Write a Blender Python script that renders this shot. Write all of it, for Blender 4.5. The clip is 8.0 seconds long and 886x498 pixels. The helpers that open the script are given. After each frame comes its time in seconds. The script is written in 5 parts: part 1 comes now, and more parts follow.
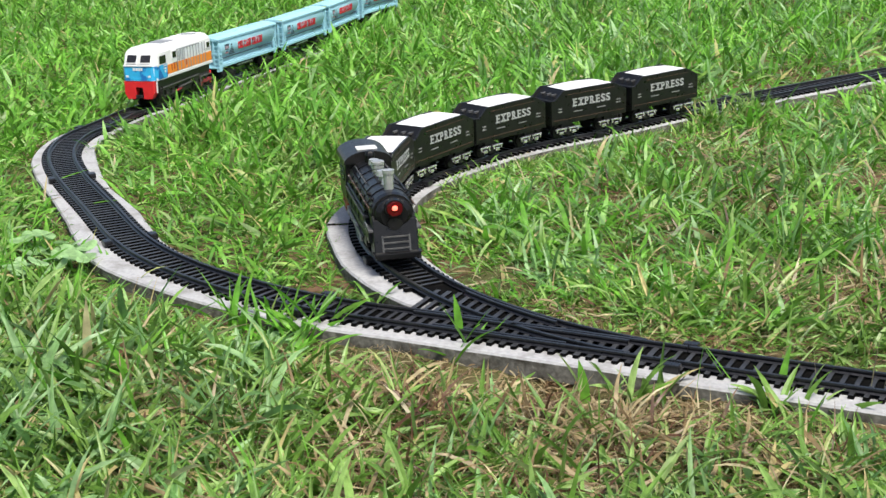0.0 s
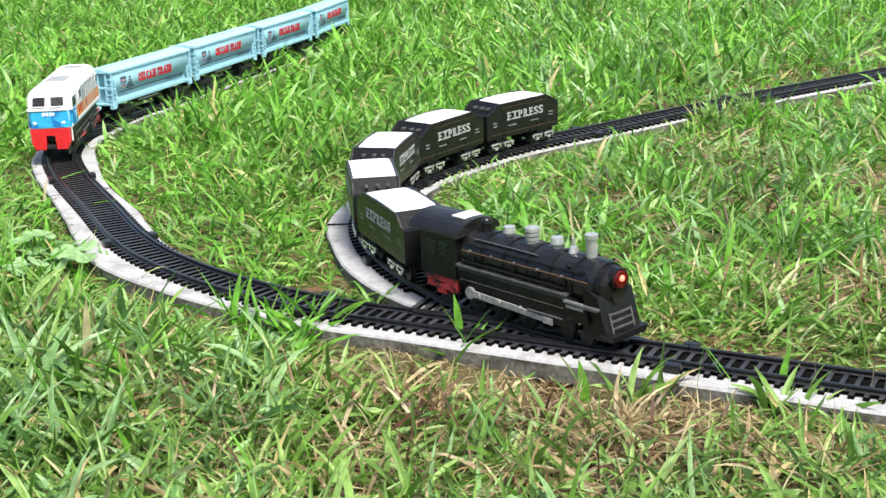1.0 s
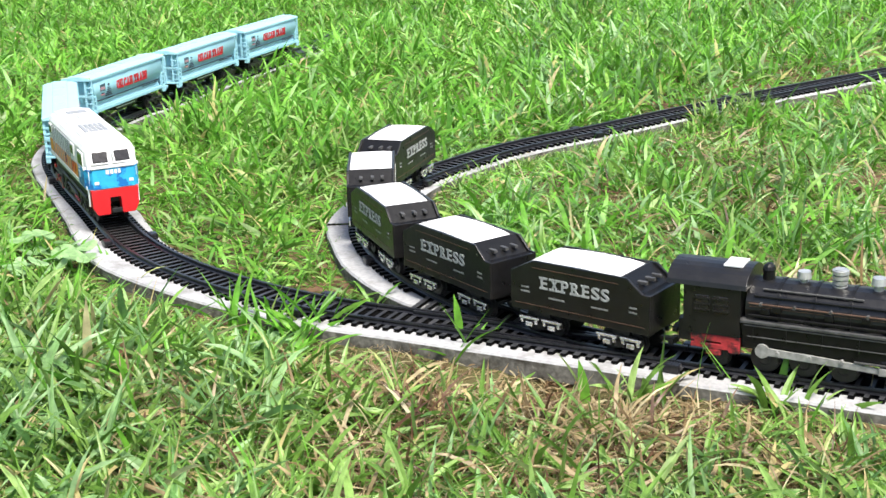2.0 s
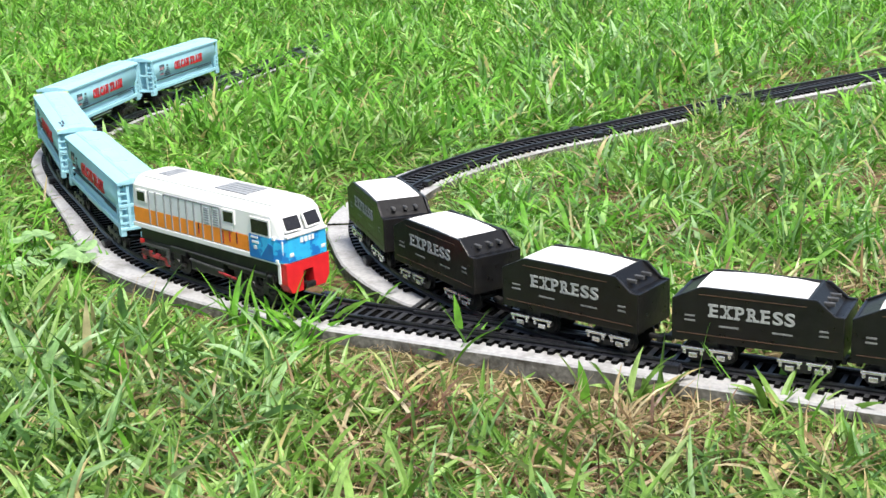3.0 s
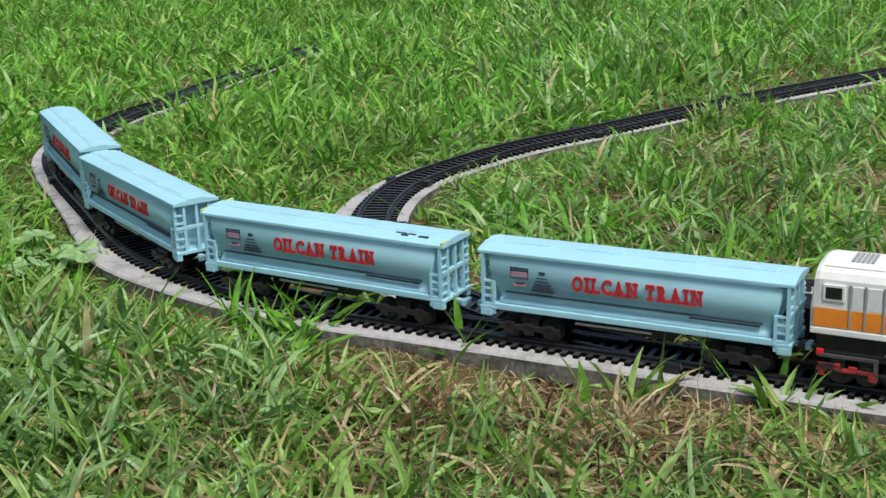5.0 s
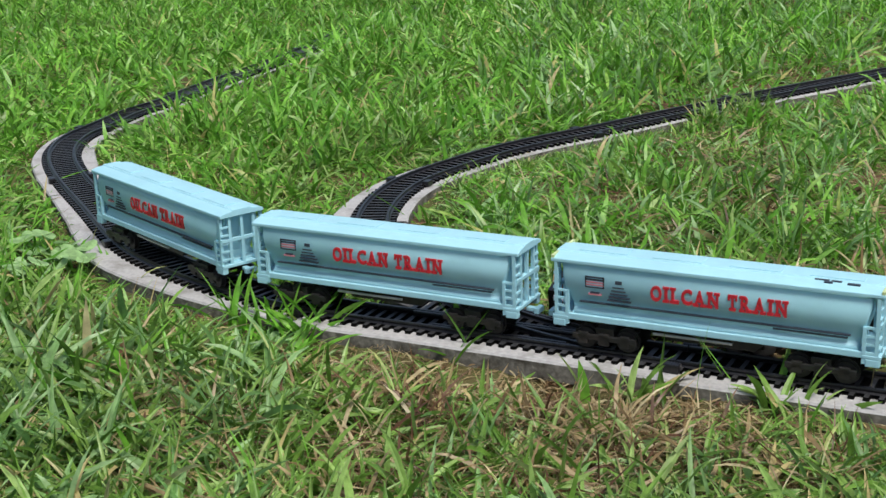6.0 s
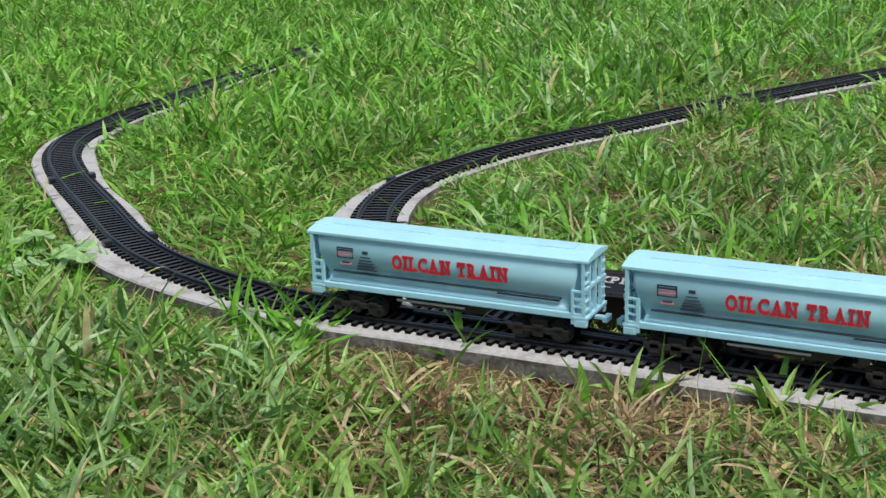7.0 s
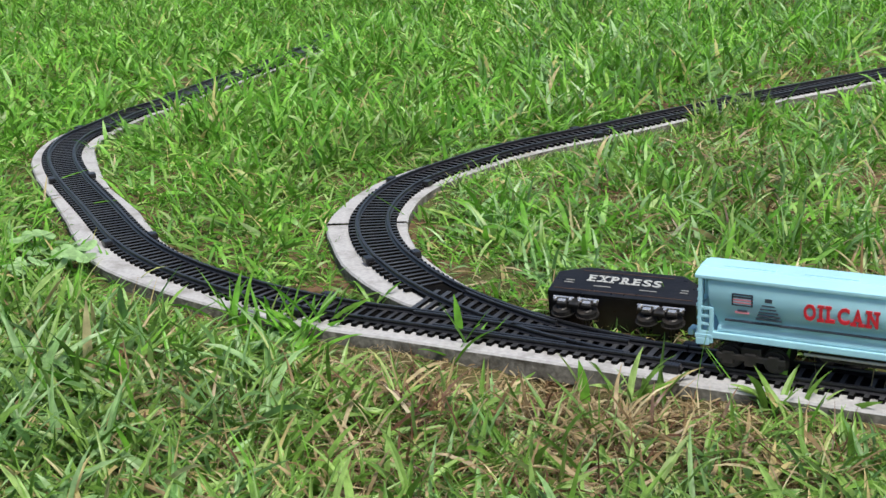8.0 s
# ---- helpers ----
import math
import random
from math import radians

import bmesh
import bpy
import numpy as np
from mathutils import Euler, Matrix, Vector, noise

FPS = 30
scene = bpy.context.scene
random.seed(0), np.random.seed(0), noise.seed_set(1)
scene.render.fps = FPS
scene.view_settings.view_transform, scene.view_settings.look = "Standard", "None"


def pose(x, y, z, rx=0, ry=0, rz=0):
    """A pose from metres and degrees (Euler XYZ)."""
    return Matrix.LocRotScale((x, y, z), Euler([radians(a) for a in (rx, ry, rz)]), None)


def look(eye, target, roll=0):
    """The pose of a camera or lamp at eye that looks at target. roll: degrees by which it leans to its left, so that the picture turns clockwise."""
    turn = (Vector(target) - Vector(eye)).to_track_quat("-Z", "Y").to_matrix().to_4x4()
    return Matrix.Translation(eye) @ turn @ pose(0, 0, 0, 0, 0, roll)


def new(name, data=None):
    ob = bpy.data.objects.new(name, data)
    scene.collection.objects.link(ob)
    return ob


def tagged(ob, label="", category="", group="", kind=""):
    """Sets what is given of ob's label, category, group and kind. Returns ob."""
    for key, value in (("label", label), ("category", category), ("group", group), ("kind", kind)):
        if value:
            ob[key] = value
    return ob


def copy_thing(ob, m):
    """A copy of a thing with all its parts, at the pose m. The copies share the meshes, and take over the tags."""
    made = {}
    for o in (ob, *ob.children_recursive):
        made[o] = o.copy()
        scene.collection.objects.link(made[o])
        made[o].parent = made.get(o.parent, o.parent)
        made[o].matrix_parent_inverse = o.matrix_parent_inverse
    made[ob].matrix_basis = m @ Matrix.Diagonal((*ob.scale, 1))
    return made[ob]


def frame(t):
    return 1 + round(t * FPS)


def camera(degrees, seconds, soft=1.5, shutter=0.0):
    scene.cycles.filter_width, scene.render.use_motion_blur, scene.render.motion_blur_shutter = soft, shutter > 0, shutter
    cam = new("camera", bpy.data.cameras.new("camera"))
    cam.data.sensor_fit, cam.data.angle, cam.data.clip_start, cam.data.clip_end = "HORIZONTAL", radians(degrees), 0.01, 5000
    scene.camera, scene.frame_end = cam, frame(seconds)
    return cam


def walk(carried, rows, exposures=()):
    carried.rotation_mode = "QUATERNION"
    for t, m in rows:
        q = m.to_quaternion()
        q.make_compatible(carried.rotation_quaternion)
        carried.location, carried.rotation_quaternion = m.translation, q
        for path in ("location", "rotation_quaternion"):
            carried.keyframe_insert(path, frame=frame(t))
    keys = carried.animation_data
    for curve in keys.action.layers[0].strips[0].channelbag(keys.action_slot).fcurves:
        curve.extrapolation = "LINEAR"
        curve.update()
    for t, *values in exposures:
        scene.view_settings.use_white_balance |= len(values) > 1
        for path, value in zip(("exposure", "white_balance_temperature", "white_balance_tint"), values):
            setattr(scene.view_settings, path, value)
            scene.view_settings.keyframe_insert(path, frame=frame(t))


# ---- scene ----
cam = camera(34.8, 8.0, 1.5, 0.0)
EYE = (0.0, 0.0, 0.27325)
VIEW = look(EYE, (0.0, 0.95639, 0.27325 - 0.29208), -2.03)
walk(cam, [(0.0, VIEW), (8.0, VIEW)], [(0.0, 0.96), (0.5, 1.17), (1.0, 1.31), (1.5, 1.45), (3.0, 1.25), (3.5, 1.06), (4.0, 0.64), (4.5, 0.5), (6.5, 0.52), (7.5, 0.64), (8.0, 0.77)])

# ---- light ----
SUN_AZ, SUN_EL = 150.0, 62.0
world = bpy.data.worlds.new("sky")
scene.world = world
world.use_nodes = True
wn = world.node_tree
sky = wn.nodes.new("ShaderNodeTexSky")
sky.sky_type = "NISHITA"
sky.sun_disc = False
sky.sun_elevation = radians(SUN_EL)
sky.sun_rotation = radians(SUN_AZ)
sky.air_density, sky.dust_density = 1.0, 3.0
wn.links.new(sky.outputs[0], wn.nodes["Background"].inputs[0])
wn.nodes["Background"].inputs[1].default_value = 0.09
sun_data = bpy.data.lights.new("sun", "SUN")
sun_data.energy, sun_data.angle, sun_data.color = 3.0, radians(18), (1.0, 0.95, 0.86)
sun = new("sun", sun_data)
sun_dir = Vector((math.sin(radians(SUN_AZ)) * math.cos(radians(SUN_EL)), math.cos(radians(SUN_AZ)) * math.cos(radians(SUN_EL)), math.sin(radians(SUN_EL))))
sun.matrix_world = look(sun_dir * 20, (0, 0, 0))


# ---- materials ----
def material(name, colour, rough=0.5, metal=0.0, vary=0.12, scale=300.0, bump=0.0, spec=0.5, stain=None, stain_scale=40.0, stain_low=0.55, stain_high=0.7, piece=0.0):
    m = bpy.data.materials.new(name)
    m.use_nodes = True
    t = m.node_tree
    b = t.nodes["Principled BSDF"]
    b.inputs["Roughness"].default_value = rough
    b.inputs["Metallic"].default_value = metal
    b.inputs["Specular IOR Level"].default_value = spec
    co = t.nodes.new("ShaderNodeTexCoord")
    n1 = t.nodes.new("ShaderNodeTexNoise")
    n1.inputs["Scale"].default_value, n1.inputs["Detail"].default_value = scale, 5
    t.links.new(co.outputs["Object"], n1.inputs["Vector"])
    ramp = t.nodes.new("ShaderNodeValToRGB")
    lo = [max(0, c * (1 - vary)) for c in colour]
    hi = [min(1, c * (1 + vary)) for c in colour]
    ramp.color_ramp.elements[0].position, ramp.color_ramp.elements[0].color = 0.3, (*lo, 1)
    ramp.color_ramp.elements[1].position, ramp.color_ramp.elements[1].color = 0.7, (*hi, 1)
    t.links.new(n1.outputs["Fac"], ramp.inputs[0])
    out = ramp.outputs[0]
    if stain:
        n2 = t.nodes.new("ShaderNodeTexNoise")
        n2.inputs["Scale"].default_value, n2.inputs["Detail"].default_value = stain_scale, 6
        n2.inputs["Roughness"].default_value = 0.65
        t.links.new(co.outputs["Object"], n2.inputs["Vector"])
        r2 = t.nodes.new("ShaderNodeValToRGB")
        r2.color_ramp.elements[0].position, r2.color_ramp.elements[1].position = stain_low, stain_high
        t.links.new(n2.outputs["Fac"], r2.inputs[0])
        mix = t.nodes.new("ShaderNodeMixRGB")
        mix.inputs[2].default_value = (*stain, 1)
        t.links.new(r2.outputs[0], mix.inputs[0])
        t.links.new(out, mix.inputs[1])
        out = mix.outputs[0]
    if piece:
        info = t.nodes.new("ShaderNodeObjectInfo")
        mr = t.nodes.new("ShaderNodeMapRange")
        mr.inputs[3].default_value, mr.inputs[4].default_value = 1 - piece, 1 + piece
        t.links.new(info.outputs["Random"], mr.inputs[0])
        mul = t.nodes.new("ShaderNodeMixRGB")
        mul.blend_type = "MULTIPLY"
        mul.inputs[0].default_value = 1
        t.links.new(out, mul.inputs[1])
        t.links.new(mr.outputs[0], mul.inputs[2])
        out = mul.outputs[0]
    t.links.new(out, b.inputs["Base Color"])
    n3 = t.nodes.new("ShaderNodeMapRange")
    n3.inputs[3].default_value, n3.inputs[4].default_value = max(0.05, rough - 0.1), min(1, rough + 0.12)
    t.links.new(n1.outputs["Fac"], n3.inputs[0])
    t.links.new(n3.outputs[0], b.inputs["Roughness"])
    if bump:
        bp = t.nodes.new("ShaderNodeBump")
        bp.inputs["Strength"].default_value, bp.inputs["Distance"].default_value = bump, 0.0006
        t.links.new(n1.outputs["Fac"], bp.inputs["Height"])
        t.links.new(bp.outputs[0], b.inputs["Normal"])
    return m


def leaf_material(name, low, mid, high, dry, dry_from=0.93):
    m = bpy.data.materials.new(name)
    m.use_nodes = True
    t = m.node_tree
    b = t.nodes["Principled BSDF"]
    geo = t.nodes.new("ShaderNodeNewGeometry")
    ramp = t.nodes.new("ShaderNodeValToRGB")
    e = ramp.color_ramp.elements
    e[0].position, e[0].color = 0.0, (*low, 1)
    e[1].position, e[1].color = dry_from - 0.02, (*high, 1)
    x = e.new(0.5)
    x.color = (*mid, 1)
    x = e.new(dry_from)
    x.color = (*dry, 1)
    t.links.new(geo.outputs["Random Per Island"], ramp.inputs[0])
    co = t.nodes.new("ShaderNodeTexCoord")
    n = t.nodes.new("ShaderNodeTexNoise")
    n.inputs["Scale"].default_value, n.inputs["Detail"].default_value = 7.0, 4
    t.links.new(co.outputs["Object"], n.inputs["Vector"])
    mr = t.nodes.new("ShaderNodeMapRange")
    mr.inputs[1].default_value, mr.inputs[2].default_value = 0.3, 0.7
    mr.inputs[3].default_value, mr.inputs[4].default_value = 0.75, 1.25
    t.links.new(n.outputs["Fac"], mr.inputs[0])
    mul = t.nodes.new("ShaderNodeMixRGB")
    mul.blend_type = "MULTIPLY"
    mul.inputs[0].default_value = 1
    t.links.new(ramp.outputs[0], mul.inputs[1])
    t.links.new(mr.outputs[0], mul.inputs[2])
    fine = t.nodes.new("ShaderNodeTexNoise")
    fine.inputs["Scale"].default_value, fine.inputs["Detail"].default_value = 170.0, 3
    t.links.new(co.outputs["Object"], fine.inputs["Vector"])
    fr = t.nodes.new("ShaderNodeMapRange")
    fr.inputs[1].default_value, fr.inputs[2].default_value = 0.3, 0.7
    fr.inputs[3].default_value, fr.inputs[4].default_value = 0.68, 1.3
    t.links.new(fine.outputs["Fac"], fr.inputs[0])
    mul2 = t.nodes.new("ShaderNodeMixRGB")
    mul2.blend_type = "MULTIPLY"
    mul2.inputs[0].default_value = 1
    t.links.new(mul.outputs[0], mul2.inputs[1])
    t.links.new(fr.outputs[0], mul2.inputs[2])
    mul = mul2
    t.links.new(mul.outputs[0], b.inputs["Base Color"])
    b.inputs["Roughness"].default_value = 0.44
    b.inputs["Specular IOR Level"].default_value = 0.5
    tr = t.nodes.new("ShaderNodeBsdfTranslucent")
    t.links.new(mul.outputs[0], tr.inputs[0])
    mx = t.nodes.new("ShaderNodeMixShader")
    mx.inputs[0].default_value = 0.4
    t.links.new(b.outputs[0], mx.inputs[1])
    t.links.new(tr.outputs[0], mx.inputs[2])
    t.links.new(mx.outputs[0], t.nodes["Material Output"].inputs["Surface"])
    return m


SOIL = material("soil", (0.115, 0.07, 0.042), 0.95, 0, 0.55, 180, 1.0, 0.1, (0.070, 0.074, 0.028), 9.0, 0.40, 0.56)
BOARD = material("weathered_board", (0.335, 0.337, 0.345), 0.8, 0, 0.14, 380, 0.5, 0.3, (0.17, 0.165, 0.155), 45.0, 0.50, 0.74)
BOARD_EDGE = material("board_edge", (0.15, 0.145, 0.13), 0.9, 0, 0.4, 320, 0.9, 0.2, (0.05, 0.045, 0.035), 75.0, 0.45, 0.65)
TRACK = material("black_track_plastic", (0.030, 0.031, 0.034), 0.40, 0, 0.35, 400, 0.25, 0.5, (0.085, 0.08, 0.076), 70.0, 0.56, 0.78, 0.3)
# Track base, its near-black colour holding the shade between and beside sleepers.
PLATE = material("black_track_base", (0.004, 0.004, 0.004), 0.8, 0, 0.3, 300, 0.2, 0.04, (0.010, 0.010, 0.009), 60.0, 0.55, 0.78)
RAIL = material("black_rail", (0.010, 0.010, 0.012), 0.30, 0, 0.25, 500, 0.15, 0.4, (0.035, 0.034, 0.033), 70.0, 0.55, 0.75)
BLACK = material("black_plastic", (0.006, 0.006, 0.0065), 0.30, 0, 0.3, 300, 0.2, 0.28, (0.012, 0.011, 0.010), 60.0, 0.55, 0.75)
SATIN = material("satin_black_paint", (0.007, 0.007, 0.0078), 0.30, 0, 0.3, 250, 0.3, 0.45, (0.016, 0.014, 0.012), 50.0, 0.5, 0.75)
UNDER = material("underframe_black", (0.012, 0.012, 0.012), 0.42, 0, 0.3, 300, 0.2, 0.4, (0.034, 0.029, 0.026), 70.0, 0.50, 0.72)
BLUE = material("pale_blue_plastic", (0.30, 0.55, 0.65), 0.4, 0, 0.05, 120, 0.05, 0.5, (0.26, 0.48, 0.57), 30.0, 0.45, 0.8)
YELLOWED = material("yellowed_plastic", (0.45, 0.55, 0.28), 0.45, 0, 0.12, 200)
WHITE = material("white_plastic", (0.66, 0.67, 0.665), 0.38, 0, 0.03, 150, 0.05, 0.5, (0.58, 0.58, 0.56), 35.0, 0.5, 0.8)
GREY = material("grey_print", (0.24, 0.255, 0.27), 0.5, 0, 0.12, 300)
DIM = material("dim_print", (0.17, 0.175, 0.17), 0.55, 0, 0.3, 500)
PANEL = material("pale_grey_print", (0.60, 0.63, 0.65), 0.45, 0, 0.06, 300)
ORANGE = material("orange_print", (0.70, 0.22, 0.025), 0.4, 0, 0.1, 200)
RED = material("red_plastic", (0.55, 0.015, 0.02), 0.38, 0, 0.1, 200)
DULLRED = material("dull_red_plastic", (0.34, 0.03, 0.035), 0.45, 0, 0.25, 300, 0, 0.4, (0.03, 0.015, 0.015), 110.0, 0.48, 0.6)
LETTERS = material("red_print", (0.42, 0.012, 0.025), 0.5, 0, 0.1, 300)
CYAN = material("blue_print", (0.03, 0.36, 0.65), 0.4, 0, 0.12, 200, 0, 0.5, (0.01, 0.14, 0.42), 70.0, 0.48, 0.52)
DEEPBLUE = material("deep_blue_print", (0.012, 0.13, 0.38), 0.4, 0, 0.12, 200)
GLASS = material("dark_window", (0.014, 0.013, 0.014), 0.18, 0, 0.2, 200)
INK = material("dark_ink", (0.03, 0.04, 0.06), 0.5, 0, 0.1, 300)
INKRED = material("faded_red_ink", (0.45, 0.18, 0.22), 0.5, 0, 0.1, 300)
SILVER = material("silver_plastic", (0.44, 0.45, 0.45), 0.33, 0.55, 0.15, 200, 0.05)
CHROME = material("bright_metal", (0.75, 0.75, 0.75), 0.22, 0.8, 0.15, 300)
ROD = material("grey_rod_plastic", (0.26, 0.26, 0.25), 0.45, 0.1, 0.3, 300)
PRINT = material("pale_lettering", (0.30, 0.315, 0.31), 0.55, 0, 0.2, 500)
# Grey of worn black edges; also the painted glint on the boiler pipes.
WORN_GLINT = material("worn_glint_grey", (0.060, 0.060, 0.060), 0.45, 0, 0.4, 300)
GOLD = material("dull_gold_line", (0.075, 0.042, 0.028), 0.5, 0.1, 0.3, 300)
COAL = material("white_load", (0.66, 0.66, 0.655), 0.55, 0, 0.04, 260, 0.3)
LAMPRED = material("red_lens", (0.075, 0.002, 0.003), 0.22)
GLOW = bpy.data.materials.new("lit_red_lamp")
GLOW.use_nodes = True
GLOW.node_tree.nodes["Principled BSDF"].inputs["Base Color"].default_value = (0.8, 0.05, 0.04, 1)
GLOW.node_tree.nodes["Principled BSDF"].inputs["Emission Color"].default_value = (1.0, 0.16, 0.10, 1)
GLOW.node_tree.nodes["Principled BSDF"].inputs["Emission Strength"].default_value = 1.5
GRASS = leaf_material("grass_leaf", (0.066, 0.205, 0.018), (0.128, 0.350, 0.030), (0.225, 0.480, 0.062), (0.38, 0.37, 0.13), 0.98)
GRASS_WORN = leaf_material("worn_grass_leaf", (0.086, 0.190, 0.026), (0.172, 0.330, 0.052), (0.310, 0.460, 0.145), (0.44, 0.37, 0.17), 0.94)
# Pale blades; the bluish lift puts the sky's sheen into their colour.
GRASS_PALE = leaf_material("pale_grass_leaf", (0.10, 0.22, 0.060), (0.19, 0.37, 0.115), (0.31, 0.49, 0.225), (0.46, 0.42, 0.22), 0.985)
GRASS_DRY = leaf_material("dry_grass_leaf", (0.20, 0.13, 0.06), (0.36, 0.28, 0.15), (0.52, 0.45, 0.27), (0.13, 0.065, 0.035), 0.82)


# ---- mesh helpers ----
def part(name, bm, mat, parent=None, label="", smooth=False):
    me = bpy.data.meshes.new(name)
    if smooth:
        for f in bm.faces:
            f.smooth = True
    bm.to_mesh(me)
    bm.free()
    me.materials.append(mat)
    ob = new(name, me)
    if parent is not None:
        ob.parent = parent
    if label:
        tagged(ob, label)
    return ob


def shared(name, source, parent, m):
    ob = new(name, source.data)
    ob.parent = parent
    ob.matrix_basis = m
    return ob


def box(bm, x0, x1, y0, y1, z0, z1, bevel=0.0):
    r = bmesh.ops.create_cube(bm, size=1.0, matrix=Matrix.LocRotScale(((x0 + x1) / 2, (y0 + y1) / 2, (z0 + z1) / 2), None, (x1 - x0, y1 - y0, z1 - z0)))
    if bevel:
        edges = list({e for v in r["verts"] for e in v.link_edges})
        bmesh.ops.bevel(bm, geom=edges, offset=bevel, segments=2, affect="EDGES", profile=0.6)
    return bm


def boxes(*rows, bevel=0.0):
    bm = bmesh.new()
    for r in rows:
        box(bm, *r, bevel=bevel)
    return bm


def tube(bm, a, b, r0, r1=None, n=12):
    a, b = Vector(a), Vector(b)
    m = Matrix.Translation((a + b) / 2) @ (b - a).to_track_quat("Z", "Y").to_matrix().to_4x4()
    bmesh.ops.create_cone(bm, cap_ends=True, segments=n, radius1=r0, radius2=r0 if r1 is None else r1, depth=(b - a).length, matrix=m)
    return bm


def loft(rings, closed=True, caps=True):
    bm = bmesh.new()
    vs = [[bm.verts.new(p) for p in ring] for ring in rings]
    n = len(vs[0])
    for a, b in zip(vs, vs[1:]):
        for i in range(n if closed else n - 1):
            j = (i + 1) % n
            bm.faces.new((a[i], a[j], b[j], b[i]))
    if caps:
        bm.faces.new(vs[0])
        bm.faces.new(vs[-1])
    bmesh.ops.recalc_face_normals(bm, faces=bm.faces)
    return bm


def prism(outline, axis, lo, hi, bevel=0.0):
    """An outline of two coordinates, drawn out along an axis (0 x, 1 y, 2 z)."""
    def at(p, w):
        q = list(p)
        q.insert(axis, w)
        return q
    bm = loft([[at(p, lo) for p in outline], [at(p, hi) for p in outline]])
    if bevel:
        bmesh.ops.bevel(bm, geom=list(bm.edges), offset=bevel, segments=2, affect="EDGES", profile=0.6)
    return bm


def lettering(name, text, width, height, mat, parent, m, depth=0.0002, weight=0.0, shear=0.0):
    cu = bpy.data.curves.new(name, "FONT")
    cu.body, cu.align_x, cu.align_y, cu.extrude, cu.resolution_u, cu.offset, cu.shear = text, "CENTER", "CENTER", 0.02, 3, weight, shear
    tmp = new("lettering_source", cu)
    bpy.context.view_layer.update()
    me = bpy.data.meshes.new_from_object(tmp)
    bpy.data.objects.remove(tmp)
    co = np.empty(len(me.vertices) * 3)
    me.vertices.foreach_get("co", co)
    co = co.reshape(-1, 3)
    lo, hi = co.min(0), co.max(0)
    co = (co - (lo + hi) / 2) / (hi - lo) * np.array((width, height, depth))
    me.vertices.foreach_set("co", co.ravel())
    me.materials.clear()
    me.materials.append(mat)
    me.update()
    ob = new(name, me)
    ob.parent = parent
    ob.matrix_basis = m
    return ob


WIDTHS = {"O": 1.0, "I": 0.56, "L": 0.86, "C": 0.95, "A": 1.08, "N": 1.08, "T": 0.98, "R": 1.02, "E": 0.90, "X": 1.05, "P": 0.92, "S": 0.86, " ": 0.42}
FEET = {"I": "bm tm", "L": "bl tl", "A": "bl br", "N": "bl tl tr", "T": "bm", "R": "bl tl br", "E": "bl tl", "X": "bl br tl tr", "P": "bl tl"}


def slab_lettering(name, text, width, height, mat, parent, m, depth, weight, slant=0.0):
    """Heavy letters with slab feet, each glyph fitted to its own cell."""
    total = sum(WIDTHS[ch] for ch in text) + 0.10 * (len(text) - 1)
    unit, x = width / total, -width / 2
    bm = bmesh.new()
    for k, ch in enumerate(text):
        w = WIDTHS[ch] * unit
        if ch != " ":
            foot = 0.17 * height
            stem = 0.26 * unit
            inset = 0.0 if ch in "OCS" else 0.10 * unit
            if ch == "I":
                g = bmesh.new()
                box(g, -stem / 2, stem / 2, -height / 2, height / 2, -depth / 2, depth / 2)
                me = bpy.data.meshes.new("glyph")
                g.to_mesh(me)
                g.free()
            else:
                ob = lettering("glyph", ch, w - 2 * inset, height, mat, None, Matrix.Identity(4), depth, weight)
                me = ob.data
                bpy.data.objects.remove(ob)
            me.transform(pose(x + w / 2, 0, 0))
            bm.from_mesh(me)
            bpy.data.meshes.remove(me)
            for spot in FEET.get(ch, "").split():
                cx = {"l": x + inset + stem * 0.5, "m": x + w / 2, "r": x + w - inset - stem * 0.5}[spot[1]]
                half = stem * (1.05 if spot[1] == "m" else 0.95)
                lo = -height / 2 if spot[0] == "b" else height / 2 - foot
                box(bm, cx - half, cx + half, lo, lo + foot, -depth / 2 - 0.00003, depth / 2 + 0.00003)
            if ch == "T":
                for cx in (x + inset + stem * 0.3, x + w - inset - stem * 0.3):
                    box(bm, cx - stem * 0.32, cx + stem * 0.32, height / 2 - 0.36 * height, height / 2, -depth / 2 - 0.00003, depth / 2 + 0.00003)
        x += w + 0.10 * unit
    for v in bm.verts:
        v.co.x += slant * v.co.y
    ob = part(name, bm, mat, parent)
    ob.matrix_basis = m
    return ob


def side(x, y, z):
    """The pose of writing on a flank: reads along the flank as seen from outside it."""
    return pose(x, y, z, 90, 0, 0) if y < 0 else pose(x, y, z, 90, 0, 180)


def thing(name, label, category, group=""):
    return tagged(new(name), label, category, group)


# ---- the line of the rails ----
def fall(x, y):
    """The lawn falls gently away behind the far bend."""
    a = max(0.0, y - 1.20)
    s = -(0.1 * a * a if a < 0.16 else 0.032 * (a - 0.08))
    w = min(1.0, max(0.0, (0.27 - x) / 0.22))
    return s * w * w * (3 - 2 * w)


def smooth_line(points, n=24):
    pts = [np.array(p) for p in points]
    pts = [2 * pts[0] - pts[1]] + pts + [2 * pts[-1] - pts[-2]]
    out = []
    for i in range(1, len(pts) - 2):
        a, b, d, e = pts[i - 1:i + 3]
        for k in range(n):
            t = k / n
            out.append(0.5 * (2 * b + (d - a) * t + (2 * a - 5 * b + 4 * d - e) * t * t + (3 * b - a - 3 * d + e) * t ** 3))
    out.append(pts[-2])
    return np.array(out)


